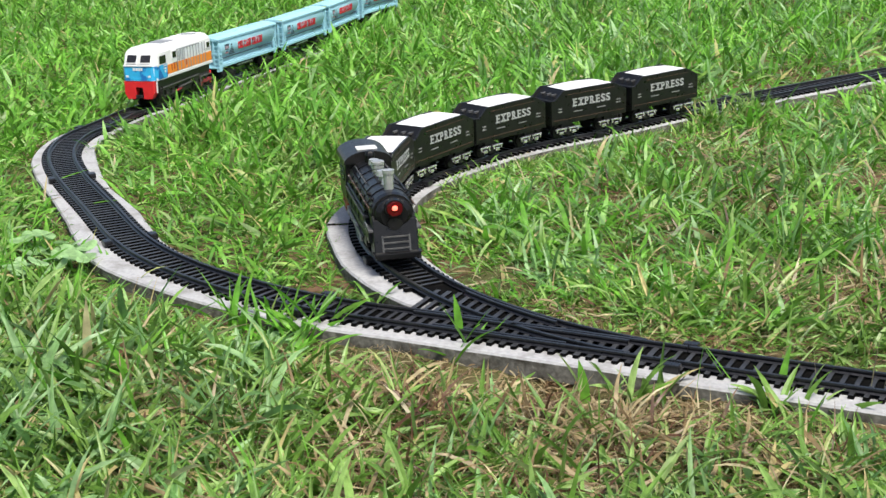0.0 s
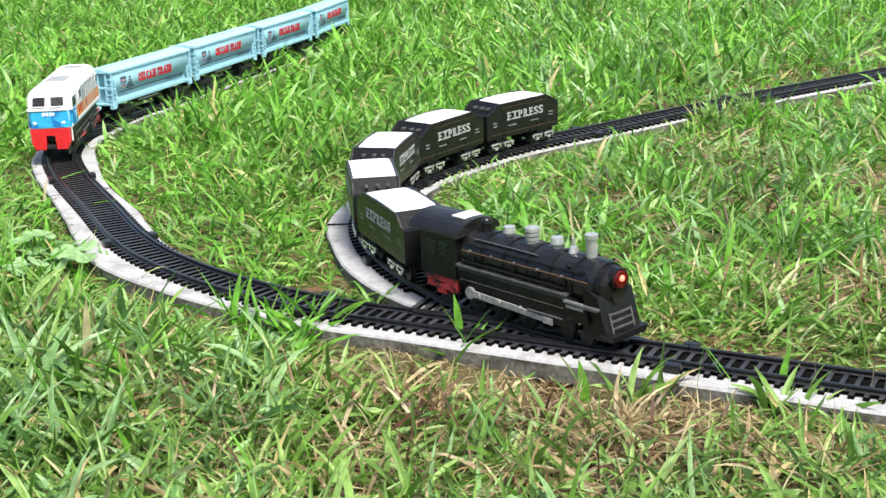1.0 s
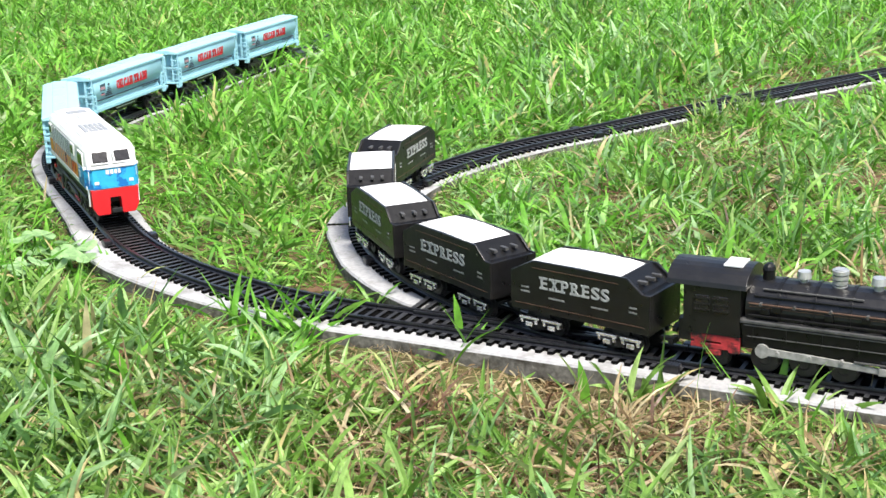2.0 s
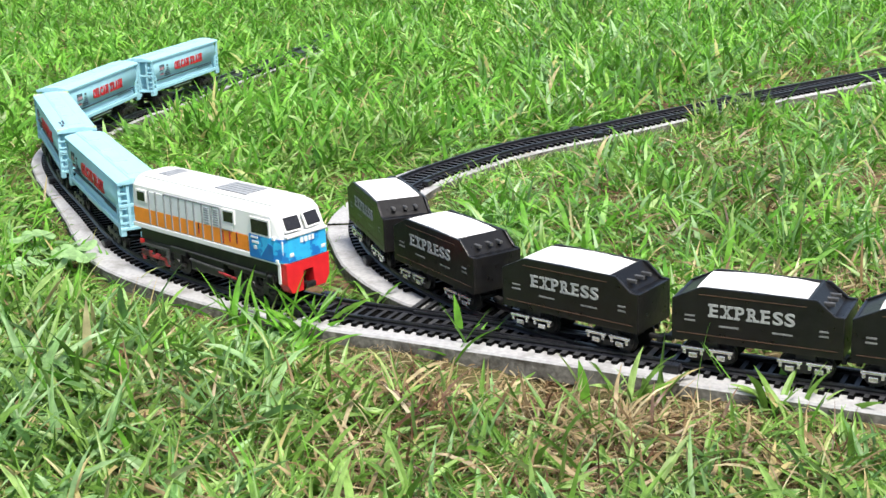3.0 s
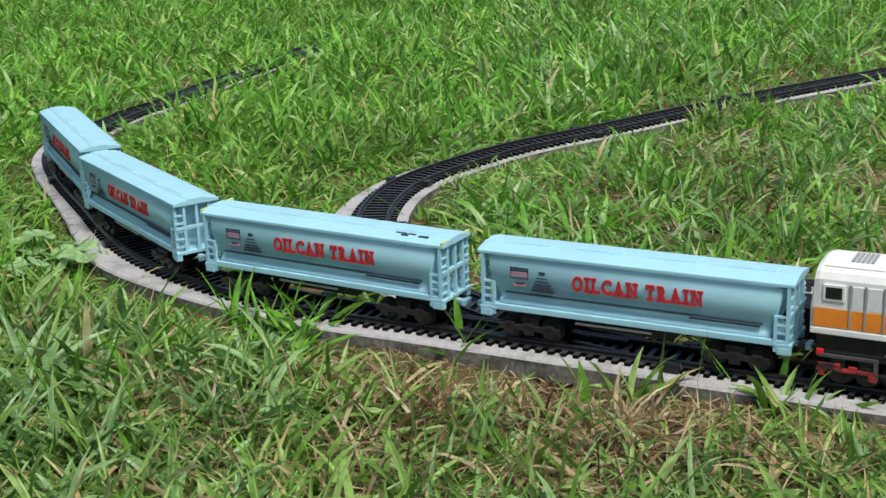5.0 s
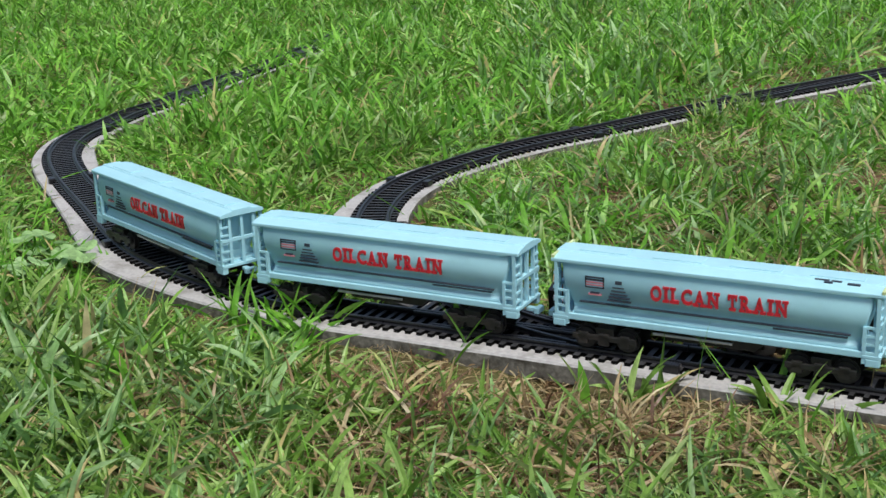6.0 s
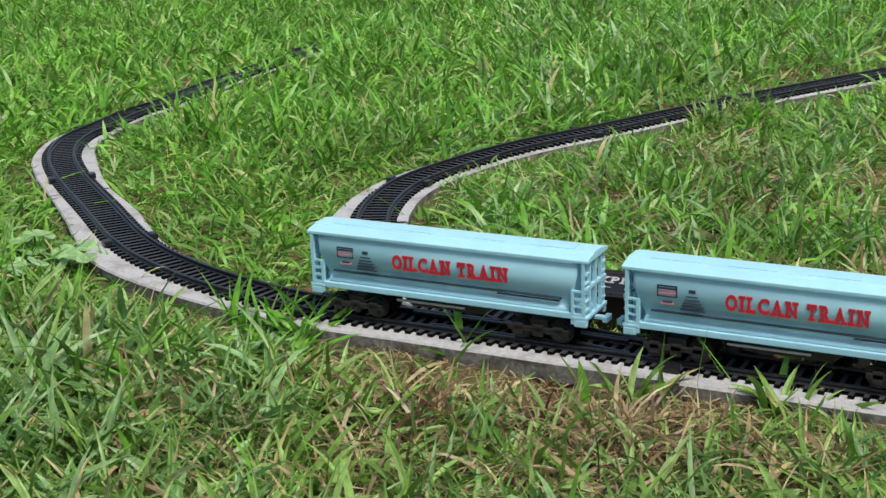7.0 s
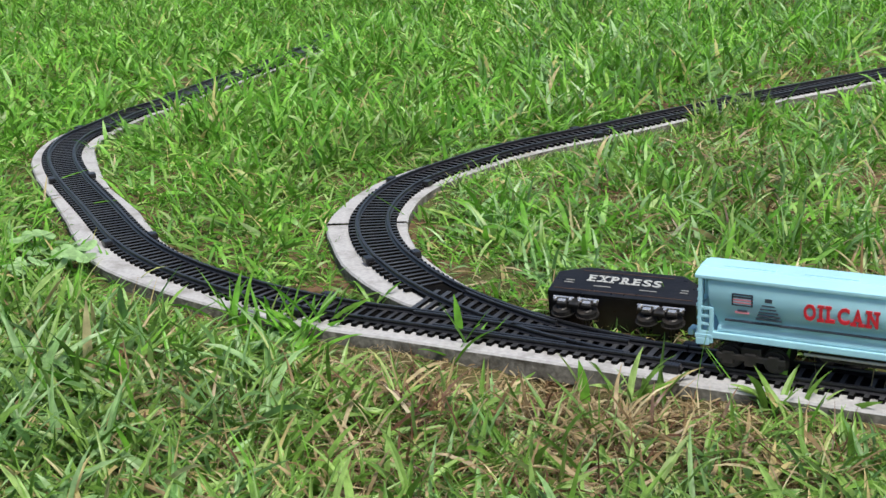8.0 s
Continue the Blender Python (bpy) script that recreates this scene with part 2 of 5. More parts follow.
class Line:
    def __init__(self, pts):
        self.pts = pts
        self.s = np.r_[0, np.cumsum(np.linalg.norm(np.diff(pts, axis=0), axis=1))]

    def at(self, u):
        return np.array((np.interp(u, self.s, self.pts[:, 0]), np.interp(u, self.s, self.pts[:, 1])))

    def heading(self, u, b=0.006):
        d = self.at(u + b) - self.at(u - b)
        return math.atan2(d[1], d[0])

    def point(self, u, side_step):
        h = self.heading(u)
        return self.at(u) + side_step * np.array((-math.sin(h), math.cos(h)))

    def ride(self, u, b):
        """The pose of a vehicle whose bogies stand b before and behind its middle."""
        f, r = self.at(u + b), self.at(u - b)
        m, d = (f + r) / 2, f - r
        zf, zr = fall(*f), fall(*r)
        tip = math.degrees(math.atan2(zr - zf, math.hypot(*d)))
        return pose(m[0], m[1], (zf + zr) / 2, 0, tip, math.degrees(math.atan2(d[1], d[0])))


MAIN = Line(smooth_line([(0.395, 3.672), (0.169, 3.01), (0.007, 2.537), (-0.046, 2.382), (-0.113, 2.186), (-0.17, 1.92), (-0.217, 1.747), (-0.264, 1.59), (-0.289, 1.488), (-0.312, 1.428), (-0.328, 1.35), (-0.338, 1.305), (-0.339, 1.259), (-0.33, 1.207), (-0.303, 1.132), (-0.26, 1.037), (-0.218, 0.945), (-0.18, 0.886), (-0.13, 0.832), (-0.07, 0.7865), (0, 0.75), (0.1, 0.698), (0.2, 0.646), (0.4, 0.542), (0.7, 0.386), (1.1, 0.178), (1.5, -0.03)]))


def siding_points():
    bend = smooth_line([(0.8896, 1.7573), (0.6817, 1.6157), (0.474, 1.4755), (0.341, 1.3885), (0.212, 1.297), (0.146, 1.2455), (0.0905, 1.2065), (0.0545, 1.1765), (0.0165, 1.136), (-0.0185, 1.0895), (-0.0375, 1.0465), (-0.0483, 0.993), (-0.0482, 0.949), (-0.0390, 0.8985), (-0.0205, 0.8475), (0.0010, 0.8055), (0.0262, 0.7690), (0.060, 0.7320), (0.102, 0.6990), (0.1464, 0.6759), (0.1907, 0.6528)], 12)[:-1]
    straight = [np.array((0.1907, 0.6528)) + k * np.array((0.887, -0.462)) for k in np.arange(0, 1.5, 0.02)]
    far = [np.array((0.8896, 1.7573)) + k * np.array((0.8264, 0.5631)) for k in np.arange(1.3, 0.01, -0.02)]
    return np.array(far + list(bend) + straight)


SIDING = Line(siding_points())
HALF_SLEEPER, GAUGE, PITCH = 0.0172, 0.0216, 0.0072
JOIN = 2.878


# ---- ground ----
def hollow(x, y):
    """The soil has washed out below the front edge of the board."""
    return 0.012 * math.exp(-((x - 0.055) / 0.050) ** 2 - ((y - 0.672 + 0.45 * (x - 0.055)) / 0.016) ** 2)


def ground_height(x, y):
    return fall(x, y) - hollow(x, y) - 0.0100 + 0.0035 * noise.noise((x * 5, y * 5, 0.3)) + 0.0015 * noise.noise((x * 21, y * 21, 2.0))


def make_ground():
    n = 150
    inner = np.concatenate([[-600, -60, -10, -4], np.linspace(-1.6, 1.6, n), [4, 10, 60, 600]])
    ys = np.concatenate([[-600, -60, -10, -3], np.linspace(-0.3, 4.0, n), [6, 12, 60, 600]])
    verts, faces = [], []
    k = len(inner)
    for y in ys:
        for x in inner:
            near = abs(x) < 1.7 and -0.4 < y < 4.1
            verts.append((x, y, ground_height(x, y) if near else fall(x, min(y, 12.0)) - 0.0098))
    for j in range(len(ys) - 1):
        for i in range(k - 1):
            a = j * k + i
            faces.append((a, a + 1, a + k + 1, a + k))
    me = bpy.data.meshes.new("ground")
    me.from_pydata(verts, [], faces)
    for p in me.polygons:
        p.use_smooth = True
    me.materials.append(SOIL)
    tagged(new("ground", me), "mossy brown soil of a lawn, bare in small patches", "ground", "", "structure")


make_ground()


# ---- boards under the rails ----
BOARD_TOP, BOARD_LOW = -0.0022, -0.0090


def board(line, s0, s1, left, right, label, step=0.02, sunk=0.0):
    """A flat board that follows the rails; left and right are its reach from the middle as functions of s."""
    n = max(2, int((s1 - s0) / step))
    us = np.linspace(s0, s1, n + 1)
    l = [line.point(u, left(u) + 0.0007 * noise.noise((u * 60, 1, 0))) for u in us]
    r = [line.point(u, -right(u) - 0.0007 * noise.noise((u * 60, 5, 0))) for u in us]
    root = tagged(new("track_board"), label, "board", "boards under the rails")
    top = bmesh.new()
    dz = 0.0012
    rows = []
    for a, b in zip(l, r):
        z = BOARD_TOP - sunk + fall(*((a + b) / 2))
        rows.append([top.verts.new((*a, z - dz)), top.verts.new((*(a + (b - a) * 0.02), z)), top.verts.new((*(b + (a - b) * 0.02), z)), top.verts.new((*b, z - dz))])
    for p, q in zip(rows, rows[1:]):
        for i in range(3):
            top.faces.new((p[i], p[i + 1], q[i + 1], q[i]))
    bmesh.ops.recalc_face_normals(top, faces=top.faces)
    part("board_face", top, BOARD, root)
    edge = bmesh.new()
    ring = l + r[::-1]
    deep = [fall(*((a + b) / 2)) for a, b in zip(l, r)]
    deep += deep[::-1]
    lo = [edge.verts.new((*p, BOARD_LOW - 0.004 + z)) for p, z in zip(ring, deep)]
    hi = [edge.verts.new((*p, BOARD_TOP - sunk - dz + z)) for p, z in zip(ring, deep)]
    for i in range(len(ring)):
        j = (i + 1) % len(ring)
        edge.faces.new((lo[i], lo[j], hi[j], hi[i]))
    edge.faces.new(lo)
    bmesh.ops.recalc_face_normals(edge, faces=edge.faces)
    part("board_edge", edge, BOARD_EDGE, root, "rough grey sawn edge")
    return root


def const(v):
    return lambda u: v


def lerp(*rows):
    xs, ys = [r[0] for r in rows], [r[1] for r in rows]
    return lambda u: float(np.interp(u, xs, ys))


S0 = float(MAIN.s[np.argmin(np.abs(MAIN.pts[:, 0]) + np.abs(MAIN.pts[:, 1] - 0.75))])
GREYBOARD = "weathered pale grey board lying on the soil under the rails"
FAR = S0 - 0.98
for a, b in ((0.05, FAR * 0.35), (FAR * 0.35 + 0.003, FAR * 0.7), (FAR * 0.7 + 0.003, FAR - 0.003)):
    board(MAIN, a, b, const(0.021), const(0.021), GREYBOARD)


def rel(*rows):
    return lerp(*[(S0 + a, b) for a, b in rows])


board(MAIN, FAR, S0 - 0.462, rel((-0.98, 0.02), (-0.76, 0.02), (-0.66, 0.026), (-0.58, 0.030), (-0.462, 0.023)), rel((-0.98, 0.022), (-0.72, 0.024), (-0.60, 0.026), (-0.462, 0.025)), GREYBOARD)
board(MAIN, S0 - 0.46, S0 - 0.124, rel((-0.46, 0.023), (-0.374, 0.026), (-0.274, 0.020), (-0.124, 0.021)), rel((-0.46, 0.025), (-0.344, 0.030), (-0.264, 0.036), (-0.184, 0.030), (-0.124, 0.027)), GREYBOARD)
board(MAIN, S0 - 0.1225, S0 + 0.1452, const(0.0195), const(0.0265), GREYBOARD)
board(MAIN, S0 + 0.1458, S0 + 1.3, const(0.021), rel((0.146, 0.0285), (0.3, 0.0285), (1.3, 0.026)), GREYBOARD)
for a, b in ((0.0, 0.7), (0.703, 1.4), (1.403, 2.01)):
    board(SIDING, a, b, const(0.022), const(0.021), GREYBOARD)
board(SIDING, 2.012, 2.553, lerp((2.012, 0.0195), (2.26, 0.0200), (2.40, 0.0225), (2.553, 0.0250)), lerp((2.012, 0.021), (2.20, 0.0225), (2.36, 0.0245), (2.46, 0.0275), (2.553, 0.0335)), GREYBOARD)
board(SIDING, 2.555, 2.764, lerp((2.555, 0.0250), (2.62, 0.0235), (2.764, 0.0205)), lerp((2.555, 0.0335), (2.60, 0.0305), (2.66, 0.0320), (2.71, 0.0290), (2.764, 0.020)), GREYBOARD, sunk=0.0007)


# ---- track ----
def rail_mesh(line, s0, s1, off, name="rail"):
    n = max(2, int((s1 - s0) / 0.008))
    rings = []
    for u in np.linspace(s0, s1, n + 1):
        ring = []
        deep = fall(*line.at(u))
        for dy, z in ((-0.0017, -0.0003), (-0.0006, 0.0006), (-0.0011, 0.0018), (-0.0009, 0.0026), (0.0009, 0.0026), (0.0011, 0.0018), (0.0006, 0.0006), (0.0017, -0.0003)):
            ring.append((*line.point(u, off + dy), z + deep))
        rings.append(ring)
    return loft(rings)


SLEEPER = None


def shade_sides(ob):
    """Shade put into the colour: sleeper tops stay grey, their sides go near black."""
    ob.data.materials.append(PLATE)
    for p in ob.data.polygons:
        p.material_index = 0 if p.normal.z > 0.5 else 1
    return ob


def sleeper(parent, x, y, h, stretch=1.0):
    global SLEEPER
    if SLEEPER is None:
        bm = bmesh.new()
        box(bm, -0.0016, 0.0016, -HALF_SLEEPER, HALF_SLEEPER, -0.0022, -0.0002)
        for v in bm.verts:
            if v.co.z > -0.001:
                v.co.x *= 0.78
                v.co.y *= 0.985
        ob = shade_sides(part("sleeper", bm, TRACK, parent))
        SLEEPER = ob
        ob.matrix_basis = pose(x, y, fall(x, y), 0, 0, math.degrees(h))
    else:
        ob = shared("sleeper", SLEEPER, parent, pose(x, y, fall(x, y), 0, 0, math.degrees(h)))
    if stretch != 1.0:
        ob.scale = (1, stretch, 1)
    return ob


def joined_sleepers(parent, rows):
    bm = bmesh.new()
    for x, y, h in rows:
        c, s = math.cos(h), math.sin(h)
        r = bmesh.ops.create_cube(bm, size=1.0, matrix=pose(x, y, fall(x, y) - 0.0012, 0, 0, math.degrees(h)) @ Matrix.Diagonal((0.004, 2 * HALF_SLEEPER, 0.002, 1)))
    ob = shade_sides(part("sleeper_bed", bm, TRACK, parent))
    tagged(ob, kind="stuff")


def joint_clips(parent, line, s):
    for sgn in (-1, 1):
        p = line.point(s, sgn * (HALF_SLEEPER - 0.001))
        bm = bmesh.new()
        box(bm, -0.0042, 0.0042, -0.0028, 0.0028, -0.002, 0.0026, 0.0008)
        ob = part("joint_clip", bm, RAIL, parent)
        ob.matrix_basis = pose(p[0], p[1], fall(*p), 0, 0, math.degrees(line.heading(s)))


def track_piece(line, s0, s1, label, fine, skip=None):
    root = tagged(new("track_section"), label, "track", "sections of toy track")
    for sgn in (-1, 1):
        part("rail", rail_mesh(line, s0 + 0.0004, s1 - 0.0004, sgn * GAUGE / 2), RAIL, root)
    n = int(round((s1 - s0) / PITCH))
    rows = []
    for i in range(n):
        u = s0 + (i + 0.5) * (s1 - s0) / n
        if skip and skip(u):
            continue
        p = line.at(u)
        rows.append((p[0], p[1], line.heading(u)))
    if fine:
        for r in rows:
            sleeper(root, *r)
    else:
        joined_sleepers(root, rows)
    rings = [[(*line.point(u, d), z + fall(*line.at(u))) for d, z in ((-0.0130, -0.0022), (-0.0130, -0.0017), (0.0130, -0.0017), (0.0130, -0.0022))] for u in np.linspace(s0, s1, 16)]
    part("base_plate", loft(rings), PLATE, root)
    joint_clips(root, line, s0)
    return root


BLACKTRACK = "black plastic toy rails with close sleepers on a board"
cuts = [0.06, 0.45, 0.85, 1.25, 1.6] + [S0 + d for d in (-1.30, -1.10, -0.92, -0.715, -0.502, -0.296, -0.089, 0.138, 0.346, 0.67, 1.0, 1.35)]
cuts = sorted(c for c in cuts if c < 1.25 or c > S0 - 1.35)
for a, b in zip(cuts, cuts[1:]):
    shared_zone = abs(a - S0 + 0.089) < 0.002
    track_piece(MAIN, a, b, BLACKTRACK, S0 - 0.95 < a < S0 + 0.3, (lambda u: S0 - 0.034 < u < S0 + 0.126) if shared_zone else None)
for a, b, fine in ((0.0, 0.5, 0), (0.5, 1.0, 0), (1.0, 1.4, 0), (1.4, 1.75, 0), (1.75, 2.02, 0), (2.02, 2.22, 1), (2.22, 2.444, 1), (2.444, 2.648, 1), (2.648, JOIN, 1)):
    track_piece(SIDING, a, b, BLACKTRACK if b < JOIN else "black plastic curved branch of a toy rail switch", fine, (lambda u: u > 2.716) if b == JOIN else None)


def make_switch():
    """Long sleepers that carry both lines where they run together, with the check rails, the frog and a small screw."""
    root = tagged(new("rail_switch"), "black plastic toy rail switch with long shared sleepers", "rail switch")
    k = 0
    for u in np.arange(S0 - 0.030, S0 + 0.126, PITCH):
        h = MAIN.heading(u)
        p = MAIN.at(u)
        nrm = np.array((-math.sin(h), math.cos(h)))
        d = SIDING.pts - p
        along = d @ np.array((math.cos(h), math.sin(h)))
        across = d @ nrm
        ok = (np.abs(along) < 0.03) & (np.abs(across) < 0.08)
        order = np.argsort(along[ok])
        off = max(0.0, float(np.interp(0.0, along[ok][order], across[ok][order])))
        lo, hi = -HALF_SLEEPER, min(off, 0.036) + HALF_SLEEPER
        bm = boxes((-0.0016, 0.0016, lo, hi, -0.0022, -0.0002))
        ob = shade_sides(part("sleeper", bm, TRACK, root))
        ob.matrix_basis = pose(p[0], p[1], 0, 0, 0, math.degrees(h))
        k += 1
    for off, a, b in ((0.0078, S0 - 0.024, S0 + 0.106), (-0.0078, S0 - 0.004, S0 + 0.076)):
        part("check_rail", rail_mesh(MAIN, a, b, off), RAIL, root)
    part("check_rail", rail_mesh(SIDING, 2.74, 2.82, 0.0078), RAIL, root)
    p = MAIN.point(S0 + 0.051, 0.006)
    bm = bmesh.new()
    tube(bm, (0, 0, -0.0006), (0, 0, 0.0012), 0.0021, 0.0017, 14)
    s = part("screw", bm, CHROME, root, "small bright steel screw head")
    s.matrix_basis = pose(p[0], p[1], 0)


make_switch()


# ---- running gear shared by the vehicles ----
def axle(parent, x, r=0.0058, z0=0.0026, half=0.0108, mat=UNDER):
    bm = bmesh.new()
    for sg in (-1, 1):
        tube(bm, (0, sg * half, 0), (0, sg * (half - 0.0024), 0), r, r, 16)
        tube(bm, (0, sg * (half - 0.0024), 0), (0, sg * (half - 0.0030), 0), r + 0.0010, r + 0.0010, 16)
        tube(bm, (0, sg * (half + 0.0006), 0), (0, sg * half, 0), r * 0.35, r * 0.5, 10)
    tube(bm, (0, -half, 0), (0, half, 0), 0.0011, 0.0011, 8)
    ob = part("wheelset", bm, mat, parent)
    ob["radius"] = r
    ob.matrix_basis = pose(x, 0, z0 + r)
    return ob


def bogie(parent, x, spread, z_top, mat=UNDER, trim=None, y=0.0128):
    rows = []
    for sg in (-1, 1):
        a, b = sorted((sg * y, sg * (y + 0.0018)))
        rows.append((x - spread - 0.006, x + spread + 0.006, a, b, 0.0085, 0.0115))
        for k in (-1, 1):
            rows.append((x + k * spread - 0.0028, x + k * spread + 0.0028, a, b, 0.0062, 0.0125))
        rows.append((x - 0.003, x + 0.003, a, b, 0.006, 0.0125))
    rows.append((x - 0.005, x + 0.005, -y, y, 0.0085, z_top))
    ob = part("bogie_frame", boxes(*rows, bevel=0.0005), mat, parent)
    for k in (-1, 1):
        axle(parent, x + k * spread)
    if trim:
        for k in (-1, 1):
            for sg in (-1, 1):
                bm = bmesh.new()
                ya, yb = sorted((sg * (y + 0.0018), sg * (y + 0.0030)))
                box(bm, x + k * spread - 0.0062, x + k * spread + 0.0062, ya, yb, 0.0108, 0.0122, 0.0003)
                box(bm, x + k * spread - 0.0022, x + k * spread + 0.0022, ya, yb, 0.0068, 0.0094, 0.0003)
                for e in (-1, 1):
                    box(bm, x + k * spread + e * 0.0045 - 0.0008, x + k * spread + e * 0.0045 + 0.0008, ya, yb, 0.0085, 0.0108, 0.0002)
                part("axle_cover", bm, trim, ob, "bright moulded axle cover")
    return ob


def coupler(parent, x, sg, mat=UNDER, z=0.0105, reach=0.010):
    bm = bmesh.new()
    a, b = sorted((x, x + sg * reach))
    box(bm, a, b, -0.0016, 0.0016, z - 0.001, z + 0.001, 0.0004)
    a, b = sorted((x + sg * reach, x + sg * (reach - 0.003)))
    box(bm, a, b, -0.0036, 0.0036, z - 0.0016, z + 0.0016, 0.0005)
    part("coupler", bm, mat, parent)


# ---- pale blue hopper wagon ----
def make_hopper():
    w = thing("hopper_wagon", "pale blue plastic covered hopper wagon lettered OILCAN TRAIN in red", "toy wagon", "pale blue wagons of the train")
    half = 0.0145
    flank = [(0.0137, 0.0464), (0.0122, 0.0452)]
    for k in range(13):
        a = k / 12
        flank.append((0.0128 + 0.0013 * math.sin(math.pi * min(1.0, a * 1.25)) - 0.0022 * max(0.0, a - 0.45) ** 1.5 / 0.41, 0.0448 - 0.0222 * a))
    flank += [(0.0108, 0.0216), (0.0116, 0.0206), (0.0130, 0.0182)]
    rings = []
    for x, squeeze in ((-1, 0.80), (-1, 0.95), (-1, 1.0), (1, 1.0), (1, 0.95), (1, 0.80)):
        ring = []
        for y, z in flank:
            back = 0.0790 - 0.0052 * min(1.0, max(0.0, (0.043 - z) / 0.020)) ** 1.6 + {1.0: -0.0010, 0.95: -0.0002, 0.80: 0.0}[squeeze]
            ring.append((x * back, y * squeeze, z))
        ring += [(p[0], -p[1], p[2]) for p in ring[::-1]]
        rings.append(ring)
    body = part("tank_body", loft(rings), BLUE, w)
    for p in body.data.polygons:
        p.use_smooth = abs(p.normal.x) < 0.3 and p.area > 0.0001
    # roof with shallow camber, gutters and a raised walkway
    prof = [(half, 0.0462), (half, 0.0480), (0.0105, 0.0492), (0.0062, 0.0497), (0.0058, 0.0504), (-0.0058, 0.0504), (-0.0062, 0.0497), (-0.0105, 0.0492), (-half, 0.0480), (-half, 0.0462)]
    part("roof", prism(prof, 0, -0.085, 0.085, 0.0004), BLUE, w)
    for k in range(4):
        x = -0.06 + 0.04 * k
        part("roof_hatch", boxes((x - 0.013, x + 0.013, -0.0045, 0.0045, 0.0503, 0.0508), bevel=0.0002), BLUE, w)
    for sg in (-1, 1):
        ya, yb = sorted((sg * 0.0122, sg * 0.0142))
        part("side_sill", boxes((-0.082, 0.082, ya, yb, 0.0152, 0.0186), bevel=0.0005), BLUE, w)
    part("floor_plate", boxes((-0.080, 0.080, -0.0122, 0.0122, 0.0150, 0.0182)), BLUE, w)
    for e in (-1, 1):
        x = e * 0.083
        lad = bmesh.new()
        for sg in (-1, 1):
            for dx in (-0.0008, -0.0068):
                xx = x + e * dx
                box(lad, xx - 0.0009, xx + 0.0009, sg * 0.0134 - 0.0009, sg * 0.0134 + 0.0009, 0.0125 if dx < -0.001 else 0.0125, 0.0465 if dx > -0.002 else 0.031)
            for k in range(4):
                z = 0.0175 + 0.0042 * k
                a, b = sorted((x - e * 0.0076, x - e * 0.0002))
                box(lad, a, b, sg * 0.0134 - 0.0007, sg * 0.0134 + 0.0007, z, z + 0.0012)
            for k in range(5):
                z = 0.0195 + 0.0050 * k
                a, b = sorted((sg * 0.0140, sg * 0.0085))
                box(lad, x - 0.0007, x + 0.0007, a, b, z, z + 0.0011)
        part("end_ladder", lad, BLUE, w)
        fr = bmesh.new()
        for y in (-0.0080, 0.0, 0.0080):
            box(fr, x - 0.0009, x + 0.0009, y - 0.0009, y + 0.0009, 0.0165, 0.0465)
        box(fr, x - 0.0011, x + 0.0011, -0.0138, 0.0138, 0.0310, 0.0328)
        a, b = sorted((x - e * 0.0076, x + e * 0.0014))
        box(fr, a, b, -0.0145, 0.0145, 0.0150, 0.0170, 0.0004)
        part("end_frame", fr, BLUE, w)
        a, b = sorted((x - e * 0.006, x + e * 0.001))
        for sg in (-1, 1):
            ft = bmesh.new()
            box(ft, a, b, sg * 0.0128 - 0.0018, sg * 0.0128 + 0.0018, 0.0112, 0.0152, 0.0006)
            part("corner_step", ft, BLUE, w)
        a, b = sorted((x - e * 0.012, x - e * 0.0125))
        part("end_slope", prism([(e * 0.0815, 0.0462), (e * 0.0770, 0.0455), (e * 0.070, 0.022), (e * 0.072, 0.0185)], 1, -0.0100, 0.0100), BLUE, w)
        coupler(w, x, e, BLUE, 0.0128, 0.0085)
        bogie(w, e * 0.056, 0.0115, 0.0152)
    part("centre_hopper", prism([(-0.03, 0.0152), (0.03, 0.0152), (0.022, 0.0085), (-0.022, 0.0085)], 1, -0.0085, 0.0085, 0.0005), UNDER, w)
    part("brake_bar", boxes((-0.030, 0.012, -0.0124, -0.0112, 0.0118, 0.0130), (-0.012, 0.030, 0.0112, 0.0124, 0.0118, 0.0130), bevel=0.0003), SILVER, w, "pale silver brake bar")
    # lettering, stripe and small printed panels on both flanks
    for sg in (-1, 1):
        slab_lettering("lettering", "OILCAN TRAIN", 0.0700, 0.0084, LETTERS, w, side(-sg * 0.0045, sg * 0.01412, 0.0352), 0.0010, 0.035)
        st = bmesh.new()
        ya, yb = sorted((sg * 0.0120, sg * 0.01335))
        box(st, -0.0695, 0.0695, ya, yb, 0.0252, 0.0260)
        a, b = sorted((-sg * 0.032, -sg * 0.068))
        ya, yb = sorted((sg * 0.0116, sg * 0.01290))
        box(st, a, b, ya, yb, 0.0236, 0.0241)
        part("stripe", st, INK, w, "thin dark printed stripe")
        lx = sg * 0.066
        d = -sg
        def mark(x0, x1, z0, z1, mat):
            a, b = sorted((lx + d * x0, lx + d * x1))
            ya, yb = sorted((sg * 0.0130, sg * 0.01428))
            part("printed_mark", boxes((a, b, ya, yb, z0, z1)), mat, w)
        for z0, z1, mat in ((0.0396, 0.0403, INK), (0.0382, 0.0390, INK), (0.0368, 0.0376, INKRED), (0.0354, 0.0361, INKRED), (0.0341, 0.0347, INK)):
            mark(0.0, 0.0105, z0, z1, mat)
        mark(0.0, 0.0007, 0.0341, 0.0403, INK)
        mark(0.0098, 0.0105, 0.0341, 0.0403, INK)
        mark(0.0018, 0.0088, 0.0302, 0.0310, INKRED)
